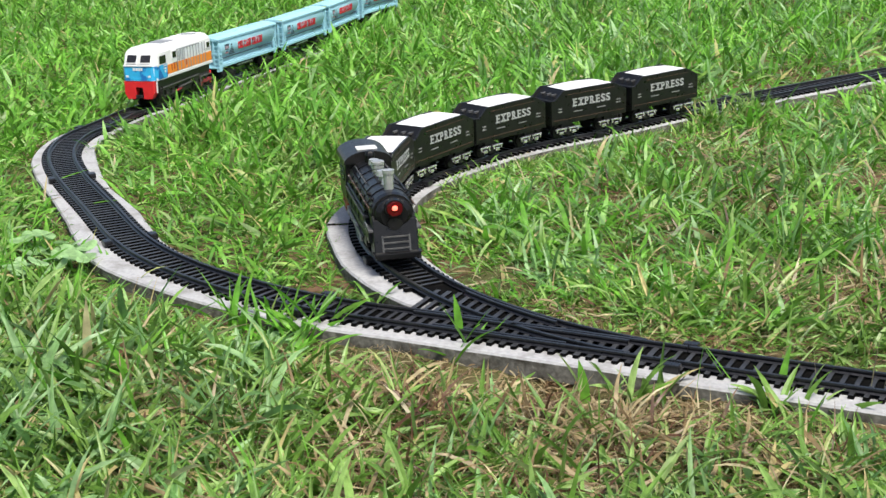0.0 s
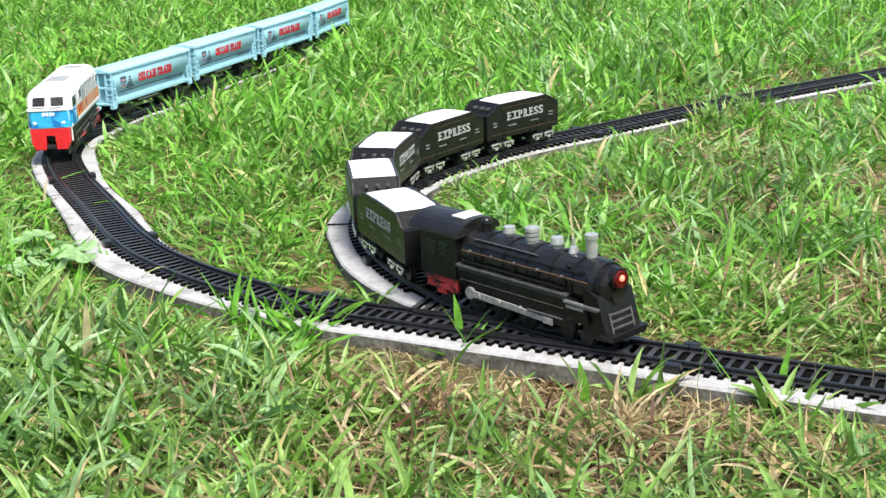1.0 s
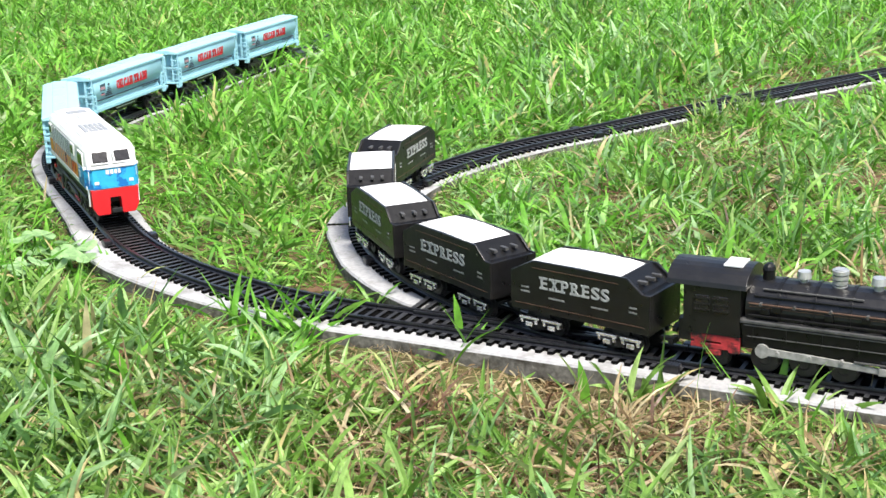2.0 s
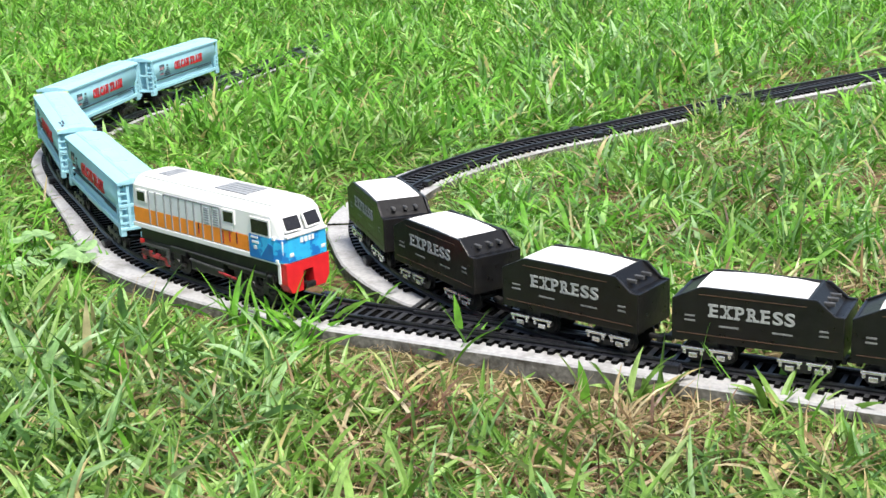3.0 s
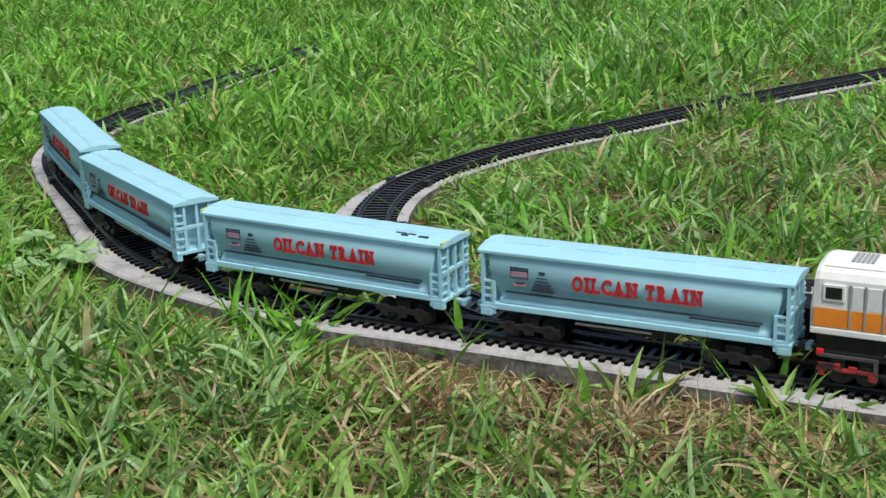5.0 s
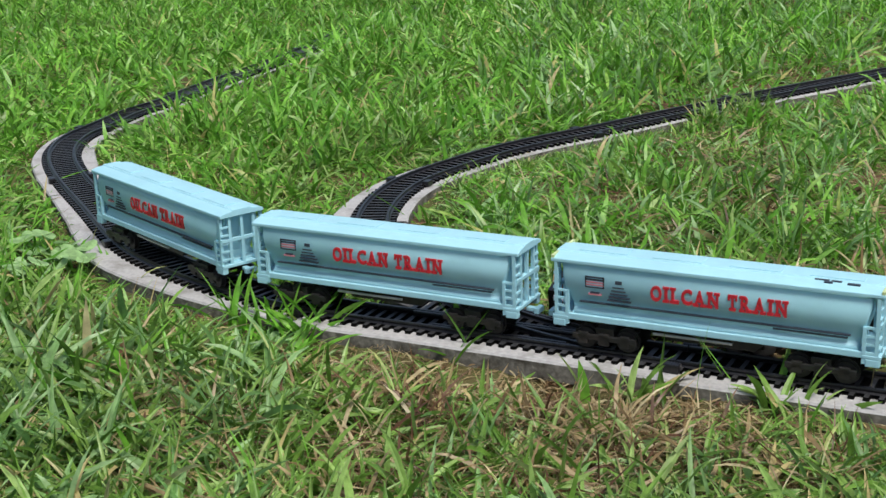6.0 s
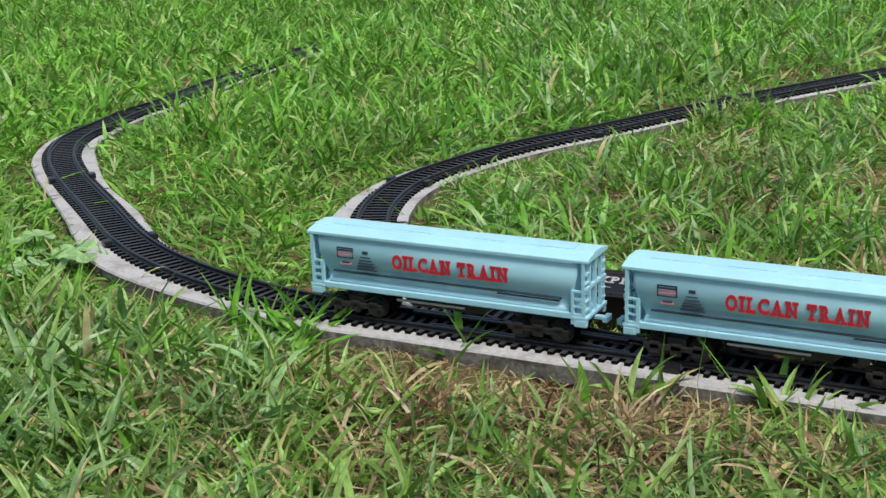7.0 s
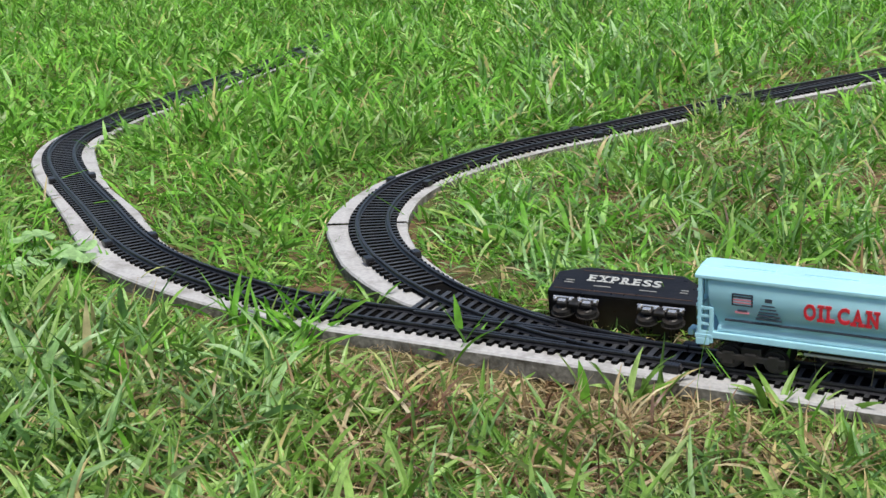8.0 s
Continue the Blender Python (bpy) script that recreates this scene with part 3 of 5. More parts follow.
        mark(0.003, 0.0078, 0.0314, 0.0320, INK)
        mark(0.0165, 0.0200, 0.0374, 0.0392, INK)
        for k in range(5):
            mark(0.0150 - 0.0007 * k, 0.0213 + 0.0009 * k, 0.0352 - 0.0018 * k, 0.0359 - 0.0018 * k, INK)
    for o in w.children:
        if o.name.split(".")[0] not in ("wheelset", "bogie_frame"):
            o.matrix_basis = pose(0, 0, 0.0035) @ Matrix.Diagonal((1, 1.05, 1, 1)) @ o.matrix_basis
    return w


# ---- white diesel locomotive ----
def make_diesel():
    d = thing("diesel_locomotive", "white toy diesel locomotive with orange band and blue front", "toy locomotive")
    half = 0.0178
    prof = [(half - 0.0004, 0.0290), (half, 0.0420), (half - 0.0005, 0.0560), (half - 0.0022, 0.0592), (half - 0.0060, 0.0615), (half - 0.0110, 0.0625)]
    def ring(x, k=1.0, slope=0.0, drop=0.0):
        pts = [(x - slope * max(0.0, (z - 0.0445) / 0.018), y * k, z - drop * max(0.0, (z - 0.050) / 0.012)) for y, z in prof]
        return pts + [(p[0], -p[1], p[2]) for p in pts[::-1]]
    rings = [ring(-0.0690, 0.90, -0.002, 0.003), ring(-0.0680, 0.97, -0.001, 0.001), ring(-0.0650), ring(0.040), ring(0.058), ring(0.0660, 1.0, 0.0045), ring(0.0715, 0.93, 0.0080, 0.0006), ring(0.0730, 0.80, 0.0085, 0.0014)]
    part("body_shell", loft(rings), WHITE, d)
    part("body_skirt", boxes((-0.0685, 0.0690, -half - 0.0004, half + 0.0004, 0.0285, 0.0316), bevel=0.0005), WHITE, d)
    for sg in (-1, 1):
        def panel(name, x0, x1, z0, z1, mat, y=half + 0.0002, thick=0.0012, label=""):
            ya, yb = sorted((sg * (y - thick), sg * y))
            return part(name, boxes((x0, x1, ya, yb, z0, z1), bevel=0.00015), mat, d, label)
        panel("orange_band", -0.0672, 0.0435, 0.0322, 0.0418, ORANGE, half + 0.0001)
        for x0, x1, z0, z1 in ((0.0468, 0.0530, 0.0415, 0.0428), (0.0475, 0.0535, 0.0385, 0.0400), (0.0490, 0.0515, 0.0350, 0.0372)):
            panel("pale_mark", x0, x1, z0, z1, PANEL, half + 0.0009)
        ribs = (-0.0505, -0.0436, -0.0351, -0.0280, -0.0205, -0.0132, -0.0060, 0.0019, 0.0107, 0.0190)
        for k, x in enumerate(ribs):
            panel("rib", x - 0.0005, x + 0.0005, 0.0325, 0.0545, GREY, half + 0.0005, 0.0014)
        for a, b in zip(ribs, ribs[1:]):
            panel("side_door", a + 0.0008, b - 0.0008, 0.0424, 0.0538, PANEL, half + 0.0001, 0.0012)
        panel("head_rail", -0.0351, 0.0190, 0.0541, 0.0548, GREY, half + 0.0004, 0.0014)
        for x in (0.0062, 0.0148):
            for k in range(7):
                panel("louvre", x - 0.0022, x + 0.0022, 0.0430 + 0.0015 * k, 0.0437 + 0.0015 * k, GREY, half + 0.0005, 0.0014)
        for x0, x1, z0, z1 in ((-0.0618, -0.0542, 0.0468, 0.0526), (0.0227, 0.0313, 0.0472, 0.0536), (0.0476, 0.0622, 0.0448, 0.0530)):
            rim = panel("window_frame", x0 - 0.0012, x1 + 0.0012, z0 - 0.0012, z1 + 0.0012, WHITE, half + 0.0006, 0.0014)
            panel("window", x0, x1, z0, z1, GLASS, half + 0.0008, 0.0014, "dark glazed window").parent = rim
        panel("step_plate", 0.0205, 0.0300, 0.0424, 0.0452, WHITE, half + 0.0005, 0.0014)
        panel("step_rim", 0.0205, 0.0300, 0.0417, 0.0423, GREY, half + 0.0006, 0.0014)
        for x in (-0.0020, 0.0270, 0.0335):
            panel("handrail", x - 0.0004, x + 0.0004, 0.0350, 0.0420, DULLRED, half + 0.0006, 0.0014)
        panel("door_outline", 0.0205, 0.0212, 0.0330, 0.0410, DULLRED, half + 0.0005, 0.0014)
        panel("cab_step", 0.0655, 0.0675, 0.0430, 0.0450, WHITE, half + 0.0012, 0.0020)
    # face of the cab
    wrap = [(0.0448, half + 0.0006), (0.0662, half + 0.0006), (0.0708, half * 0.95), (0.0738, half * 0.80)]
    part("blue_wrap", prism(wrap + [(x, -y) for x, y in wrap[::-1]], 2, 0.0296, 0.0436), CYAN, d, "blue printed band round the cab")
    for sg in (-1, 1):
        a, b = sorted((sg * (half - 0.0006), sg * (half + 0.0008)))
        part("dark_wedge", prism([(0.0540, 0.0300), (0.0655, 0.0300), (0.0655, 0.0390), (0.0620, 0.0405)], 1, a, b), DEEPBLUE, d, "deep blue printed wedge")
    part("brow", boxes((0.0700, 0.0746, -0.0152, 0.0152, 0.0440, 0.0456), bevel=0.0005), WHITE, d)
    for sg in (-1, 1):
        bm = boxes((-0.0008, 0.0010, -0.0052, 0.0052, -0.0040, 0.0040), bevel=0.0005)
        o = part("windscreen", bm, GLASS, d, "dark windscreen pane")
        pane = o
        o = part("windscreen_frame", boxes((-0.0008, 0.0006, -0.0063, 0.0063, -0.0050, 0.0050), bevel=0.0006), WHITE, d)
        o.matrix_basis = pose(0.0697, sg * 0.0074, 0.0512, 0, -26, sg * 5)
        pane.parent = o
        part("marker_lamp", boxes((0.0730, 0.0742, sg * 0.0118 - 0.0016, sg * 0.0118 + 0.0016, 0.0328, 0.0350), bevel=0.0004), PANEL, d)
    for y0, y1 in ((-0.0052, -0.0030), (-0.0022, 0.0000), (0.0008, 0.0026), (0.0033, 0.0050)):
        part("number_bar", boxes((0.0735, 0.0742, y0, y1, 0.0398, 0.0428)), WHITE, d)
    part("pilot", prism([(-0.0162, 0.0290), (0.0162, 0.0290), (0.0158, 0.0160), (0.0128, 0.0105), (0.0042, 0.0105), (0.0036, 0.0225), (-0.0036, 0.0225), (-0.0042, 0.0105), (-0.0128, 0.0105), (-0.0158, 0.0160)], 0, 0.0655, 0.0735, 0.0004), RED, d, "red pilot plate with a coupler notch")
    for sg in (-1, 1):
        ya, yb = sorted((sg * 0.0164, sg * 0.0174))
        part("pilot_return", boxes((0.0672, 0.0692, ya, yb, 0.0165, 0.0288), bevel=0.0003), WHITE, d)
    coupler(d, 0.0655, 1, UNDER, 0.0135, 0.010)
    coupler(d, -0.0690, -1, UNDER, 0.0150, 0.008)
    # roof
    for k in range(3):
        part("roof_grille", boxes(*[(0.0040 + 0.0096 * k, 0.0134 + 0.0096 * k, -0.0084 + 0.0034 * i, -0.0058 + 0.0034 * i, 0.0622, 0.0630) for i in range(5)]), GREY, d, "grey roof grille")
    part("roof_grille", boxes(*[(-0.0530 + 0.0022 * k, -0.0514 + 0.0022 * k, -0.0070, 0.0080, 0.0622, 0.0630) for k in range(5)]), GREY, d, "grey roof grille")
    part("exhaust", boxes((-0.032, -0.016, -0.0028, 0.0028, 0.0620, 0.0638), bevel=0.0006), WHITE, d)
    for sg in (-1, 1):
        part("roof_bead", boxes((-0.064, 0.060, sg * 0.0124 - 0.0005, sg * 0.0124 + 0.0005, 0.0609, 0.0617), bevel=0.0002), WHITE, d)
    # underside
    part("frame", boxes((-0.0660, 0.0655, -0.0150, 0.0150, 0.0175, 0.0287), bevel=0.0004), UNDER, d)
    part("fuel_tank", boxes((-0.0170, 0.0150, -0.0150, 0.0150, 0.0085, 0.0218), bevel=0.0012), UNDER, d)
    for e in (-1, 1):
        x = e * 0.0420
        rows = []
        for sg in (-1, 1):
            a, b = sorted((sg * 0.0140, sg * 0.0160))
            rows += [(x - 0.022, x + 0.022, a, b, 0.0165, 0.0200), (x - 0.020, x + 0.020, a, b, 0.0090, 0.0108)]
            for k in (-1, 0, 1):
                rows.append((x + k * 0.0130 - 0.0034, x + k * 0.0130 + 0.0034, a, b, 0.0068, 0.0165))
        rows.append((x - 0.012, x + 0.012, -0.0135, 0.0135, 0.0180, 0.0218))
        part("bogie_frame", boxes(*rows, bevel=0.0006), UNDER, d)
        for sg in (-1, 1):
            for k in (-1, 0, 1):
                bm = tube(bmesh.new(), (x + k * 0.0130, sg * 0.0156, 0.0108), (x + k * 0.0130, sg * 0.0168, 0.0108), 0.0030, 0.0026, 12)
                part("axle_box", bm, UNDER, d)
        for k in (-1, 0, 1):
            axle(d, x + k * 0.0130, 0.0062)
    for sg in (-1, 1):
        a, b = sorted((sg * 0.0158, sg * 0.0172))
        part("bogie_trim", boxes((-0.0650, -0.0365, a, b, 0.0098, 0.0118), (-0.0645, -0.0540, a, b, 0.0118, 0.0140), (-0.0500, -0.0460, a, b, 0.0118, 0.0132), (-0.0410, -0.0368, a, b, 0.0066, 0.0118), (-0.0640, -0.0610, a, b, 0.0072, 0.0098), bevel=0.0004), DULLRED, d, "worn red bogie moulding")
        part("brake_cylinder", boxes((-0.0650, -0.0375, a, b, 0.0165, 0.0182), (-0.0385, -0.0365, a, b, 0.0075, 0.0182), bevel=0.0003), WORN_GLINT, d)
        part("pipe_run", tube(bmesh.new(), (-0.034, sg * 0.0162, 0.0205), (0.060, sg * 0.0162, 0.0192), 0.0007, 0.0007, 6), WORN_GLINT, d)
        part("pipe_run", tube(bmesh.new(), (-0.016, sg * 0.0160, 0.0155), (0.016, sg * 0.0160, 0.0140), 0.0009, 0.0009, 6), WORN_GLINT, d)
        for x in (0.0185, 0.0225):
            part("leaf_spring", tube(bmesh.new(), (x - 0.006, sg * 0.0170, 0.0128), (x + 0.006, sg * 0.0170, 0.0118), 0.0008, 0.0008, 6), DULLRED, d, "faded red spring")
        part("ladder_step", boxes((0.0560, 0.0625, a, b, 0.0120, 0.0130), (0.0560, 0.0568, a, b, 0.0120, 0.0215), (0.0617, 0.0625, a, b, 0.0120, 0.0215), bevel=0.0002), UNDER, d)
        part("tail_lamp", boxes((-0.0655, -0.0618, a, b, 0.0170, 0.0208), bevel=0.0008), RED, d)
    for o in d.children:
        low = o.name.split(".")[0] in ("bogie_frame", "axle_box", "bogie_trim", "fuel_tank", "coupler", "tail_lamp")
        if o.name.split(".")[0] != "wheelset":
            o.matrix_basis = pose(0.0010, 0, 0.0012 if low else 0.0014) @ Matrix.Diagonal((1.02, 1.03, 1, 1)) @ o.matrix_basis
    return d


# ---- black steam locomotive ----
def make_steam():
    s = thing("steam_locomotive", "black toy steam locomotive with silver domes and a lit red headlamp", "toy locomotive")
    def ring(x, r, z, n=20):
        return [(x, r * math.cos(2 * math.pi * k / n), z + r * math.sin(2 * math.pi * k / n)) for k in range(n)]
    zb, rb = 0.0300, 0.0130
    part("boiler", loft([ring(-0.038, rb, zb), ring(0.050, rb, zb), ring(0.058, rb * 0.98, zb), ring(0.062, rb * 0.92, zb)]), SATIN, s, smooth=False)
    for x in (-0.022, -0.004, 0.014, 0.032, 0.048):
        part("boiler_band", loft([ring(x - 0.0008, rb + 0.0006, zb), ring(x + 0.0008, rb + 0.0006, zb)]), BLACK, s)
    part("smokebox_front", loft([ring(0.062, rb * 0.86, zb - 0.0005), ring(0.066, rb * 0.84, zb - 0.0005), ring(0.068, rb * 0.60, zb - 0.0005)]), BLACK, s)
    bm = bmesh.new()
    tube(bm, (0.064, 0, 0.0345), (0.0700, 0, 0.0345), 0.0062, 0.0056, 20)
    part("lamp_housing", bm, BLACK, s, "glossy black lamp drum")
    bm = bmesh.new()
    tube(bm, (0.0695, 0, 0.0345), (0.0714, 0, 0.0345), 0.0049, 0.0044, 20)
    part("lamp_lens", bm, LAMPRED, s, "deep red lens ring")
    bm = bmesh.new()
    bmesh.ops.create_uvsphere(bm, u_segments=14, v_segments=8, radius=0.0017, matrix=Matrix.Translation((0.0712, 0, 0.0352)))
    part("lamp_bulb", bm, GLOW, s, "lit red bulb", True)
    bm = bmesh.new()
    tube(bm, (0.066, 0, 0.0245), (0.0690, 0, 0.0245), 0.0048, 0.0042, 16)
    part("number_plate_disc", bm, SATIN, s)
    # chimney, domes, whistle in silver
    z = zb + rb
    bm = bmesh.new()
    tube(bm, (0.050, 0, z - 0.002), (0.050, 0, z + 0.0125), 0.0036, 0.0040, 16)
    tube(bm, (0.050, 0, z + 0.0110), (0.050, 0, z + 0.0135), 0.0046, 0.0046, 16)
    part("chimney", bm, SILVER, s, "silver chimney")
    bm = bmesh.new()
    tube(bm, (0.037, 0, z - 0.002), (0.037, 0, z + 0.0035), 0.0040, 0.0024, 14)
    tube(bm, (0.037, 0, z + 0.0035), (0.037, 0, z + 0.0085), 0.0012, 0.0012, 10)
    part("bell", bm, SILVER, s, "silver bell on a stem")
    bm = bmesh.new()
    tube(bm, (0.025, 0, z - 0.002), (0.025, 0, z + 0.0045), 0.0030, 0.0030, 14)
    tube(bm, (0.025, 0, z + 0.0030), (0.025, 0, z + 0.0068), 0.0050, 0.0042, 16)
    part("sand_dome", bm, SILVER, s, "silver sand dome")
    outline = [(0.0040, -0.002)]
    for k in range(4):
        r, w = 0.0046 + 0.0002 * k, 0.0028 * k
        outline += [(r, w - 0.0016), (r, w + 0.0004), (r - 0.0012, w + 0.0006), (r - 0.0012, w + 0.0010)]
    part("steam_dome", loft([[(0.006 + r * math.cos(math.pi * i / 9), r * math.sin(math.pi * i / 9), z + w) for i in range(18)] for r, w in outline]), SILVER, s, "ribbed silver steam dome")
    bm = bmesh.new()
    tube(bm, (-0.012, 0, z - 0.002), (-0.012, 0, z + 0.0035), 0.0026, 0.0026, 14)
    tube(bm, (-0.012, 0, z + 0.0022), (-0.012, 0, z + 0.0060), 0.0046, 0.0040, 16)
    part("rear_dome", bm, SILVER, s, "silver dome")
    bm = bmesh.new()
    tube(bm, (-0.030, 0, z - 0.002), (-0.030, 0, z + 0.0045), 0.0034, 0.0030, 14)
    bmesh.ops.create_uvsphere(bm, u_segments=12, v_segments=6, radius=0.0034, matrix=Matrix.Translation((-0.030, 0, z + 0.0045)))
    part("turret", bm, BLACK, s)
    # footplates, casing and skirt
    for sg in (-1, 1):
        a, b = sorted((sg * 0.0105, sg * 0.0155))
        part("running_board", boxes((-0.040, 0.046, a, b, 0.0235, 0.0252), (0.046, 0.068, a, b, 0.0195, 0.0212), bevel=0.0004), WORN_GLINT, s, "worn grey running board")
        a, b = sorted((sg * 0.0110, sg * 0.0145))
        part("side_casing", prism([(-0.040, 0.0235), (0.047, 0.0235), (0.060, 0.0195), (0.062, 0.0110), (0.044, 0.0100), (-0.038, 0.0135)], 1, a, b, 0.0004), BLACK, s)
        a, b = sorted((sg * 0.0112, sg * 0.0148))
        part("cylinder_block", boxes((0.030, 0.052, a, b, 0.0055, 0.0130), bevel=0.0012), BLACK, s)
        a, b = sorted((sg * 0.0146, sg * 0.0149))
        part("pale_mark", boxes((0.044, 0.058, a, b, 0.0205, 0.0222), (0.046, 0.058, a, b, 0.0178, 0.0192), bevel=0.0), PRINT, s)
        part("handrail", tube(bmesh.new(), (-0.036, sg * 0.0134, 0.0335), (0.060, sg * 0.0134, 0.0335), 0.0005, 0.0005, 6), GOLD, s, "thin dull brass handrail")
        bm = bmesh.new()
        tube(bm, (-0.028, sg * 0.0142, 0.0100), (-0.028, sg * 0.0158, 0.0100), 0.0036, 0.0036, 16)
        o = prism([(-0.028, 0.0080), (-0.028, 0.0120), (0.006, 0.0108), (0.034, 0.0088), (0.034, 0.0060), (0.006, 0.0072)], 1, *sorted((sg * 0.0146, sg * 0.0157)), 0.0003)
        part("side_rod", o, ROD, s, "grey side rod")
        part("crank_pin", bm, ROD, s)
        a, b = sorted((sg * 0.0150, sg * 0.0163))
        part("crosshead", boxes((0.030, 0.037, a, b, 0.0056, 0.0096), bevel=0.0005), ROD, s)
        part("slide_bar", boxes((0.018, 0.044, a, b, 0.0104, 0.0112), bevel=0.0002), WORN_GLINT, s)
        for x in (-0.020, -0.004, 0.012):
            part("rod_bolt", tube(bmesh.new(), (x, sg * 0.0150, 0.0100), (x, sg * 0.0166, 0.0100), 0.0013, 0.0010, 8), ROD, s)
        for x in (-0.030, -0.013, 0.005, 0.023, 0.041):
            part("handrail_knob", tube(bmesh.new(), (x, sg * 0.0120, 0.0335), (x, sg * 0.0143, 0.0335), 0.0009, 0.0009, 8), WORN_GLINT, s)
        a, b = sorted((sg * 0.0118, sg * 0.0143))
        bm = boxes((-0.066, -0.040, a, b, 0.0110, 0.0146), (-0.066, -0.042, a, b, 0.0072, 0.0100), (-0.058, -0.050, a, b, 0.0040, 0.0070), (-0.064, -0.059, a, b, 0.0090, 0.0120), (-0.050, -0.044, a, b, 0.0090, 0.0120), (-0.046, -0.040, a, b, 0.0060, 0.0110), bevel=0.0004)
        part("firebox_panel", bm, DULLRED, s, "red moulded firebox panel")
    # pipes and small fittings along the boiler
    for sg in (-1, 1):
        for y, z, x0, x1, r in ((0.0120, 0.0372, -0.034, 0.056, 0.0006), (0.0095, 0.0402, -0.030, 0.020, 0.0005), (0.0140, 0.0275, -0.036, 0.044, 0.0008)):
            # The thinnest pipe is grey: a highlight put into its colour.
            part("boiler_pipe", tube(bmesh.new(), (x0, sg * y, z), (x1, sg * y, z), r, r, 6), WORN_GLINT if r < 0.0006 else BLACK, s)
        for x, z in ((-0.030, 0.0285), (-0.024, 0.0300), (0.002, 0.0290), (0.020, 0.0298), (0.040, 0.0292)):
            part("fitting", boxes((x, x + 0.0045, min(sg * 0.0125, sg * 0.0142), max(sg * 0.0125, sg * 0.0142), z, z + 0.0032), bevel=0.0004), BLACK, s)
        for x, z in ((0.054, 0.0375), (0.044, 0.0385), (0.058, 0.0340)):
            part("rivet_cap", tube(bmesh.new(), (x, sg * 0.0100, z), (x, sg * 0.0122, z + 0.0010), 0.0012, 0.0010, 8), BLACK, s)
        a, b = sorted((sg * 0.0146, sg * 0.0151))
        part("casing_bead", boxes((-0.038, 0.046, a, b, 0.0222, 0.0228), (-0.036, 0.044, a, b, 0.0165, 0.0170), bevel=0.0001), WORN_GLINT, s, "worn grey moulded edge")
        for x in (-0.034, -0.017, 0.001, 0.019):
            part("casing_rib", boxes((x, x + 0.0009, min(sg * 0.0143, sg * 0.0150), max(sg * 0.0143, sg * 0.0150), 0.0150, 0.0222), bevel=0.0002), BLACK, s)
        part("lining", boxes((-0.036, 0.058, min(sg * 0.0129, sg * 0.0134), max(sg * 0.0129, sg * 0.0134), 0.0318, 0.0321)), GOLD, s)
    # cab with an arched roof
    def arch(r, z0, zr, n=12):
        pts = [(r, z0)]
        pts += [(r * math.cos(math.pi * k / n), zr + (0.0075) * math.sin(math.pi * k / n)) for k in range(n + 1)]
        pts += [(-r, z0)]
        return pts
    part("cab", prism(arch(0.0148, 0.0150, 0.0400), 0, -0.0700, -0.0400), SATIN, s)
    part("cab_roof", prism([(0.0158, 0.0402)] + [(0.0158 * math.cos(math.pi * k / 12), 0.0402 + 0.0088 * math.sin(math.pi * k / 12)) for k in range(13)] + [(-0.0158, 0.0402)], 0, -0.0790, -0.0370, 0.0003), SATIN, s)
    # White sticker patch on the cab roof, built as a thin raised plate.
    part("roof_vent", boxes((-0.0520, -0.0420, -0.0065, 0.0065, 0.0484, 0.0496), bevel=0.0004), WHITE, s, "white sticker patch on the cab roof")
    for sg in (-1, 1):
        for x in (-0.0640, -0.0540):
            a, b = sorted((sg * 0.0146, sg * 0.0152))
            part("cab_window", boxes((x, x + 0.0075, a, b, 0.0265, 0.0355), bevel=0.0003), GLASS, s)
            for k in range(3):
                a2, b2 = sorted((sg * 0.0147, sg * 0.0155))
                part("window_bar", boxes((x - 0.0005, x + 0.008, a2, b2, 0.0275 + 0.003 * k, 0.0282 + 0.003 * k)), SATIN, s)
    # frame, cowcatcher, wheels
    part("frame", boxes((-0.0740, 0.0600, -0.0105, 0.0105, 0.0085, 0.0200), bevel=0.0004), UNDER, s)
    part("front_casing", prism([(0.056, 0.0310), (0.0665, 0.0270), (0.0690, 0.0190), (0.0730, 0.0060), (0.0730, 0.0035), (0.056, 0.0035)], 1, -0.0128, 0.0128, 0.0008), BLACK, s)
    grille = bmesh.new()
    for k in (0, 1, 2):
        x, z = 0.0700 + 0.0011 * k, 0.0165 - 0.0036 * k
        box(grille, x - 0.0004, x + 0.0010, -0.0075, 0.0075, z - 0.0004, z + 0.0004)
    for y in (-0.0078, 0.0078):
        bm = tube(grille, (0.0698, y, 0.0175), (0.0732, y, 0.0070), 0.0006, 0.0006, 6)
    part("pilot_grille", grille, WORN_GLINT, s, "grey barred pilot grille")
    part("cowcatcher", prism([(-0.0140, 0.0075), (0.0140, 0.0075), (0.0120, 0.0036), (-0.0120, 0.0036)], 0, 0.0690, 0.0770, 0.0006), BLACK, s)
    for x, r in ((-0.052, 0.0050), (-0.028, 0.0068), (-0.008, 0.0068), (0.012, 0.0068), (0.042, 0.0046), (0.056, 0.0046)):
        axle(s, x, r, 0.0026, 0.0112)
    coupler(s, -0.0740, -1, UNDER, 0.0105, 0.006)
    for o in s.children:
        if o.name.split(".")[0] in ("chimney", "bell", "sand_dome", "steam_dome", "rear_dome"):
            xs = [v.co.x for v in o.data.vertices]
            mid = (min(xs) + max(xs)) / 2
            o.data.transform(pose(mid, 0, 0.043) @ Matrix.Diagonal((0.80, 0.76, 0.90, 1)) @ pose(-mid, 0, -0.043))
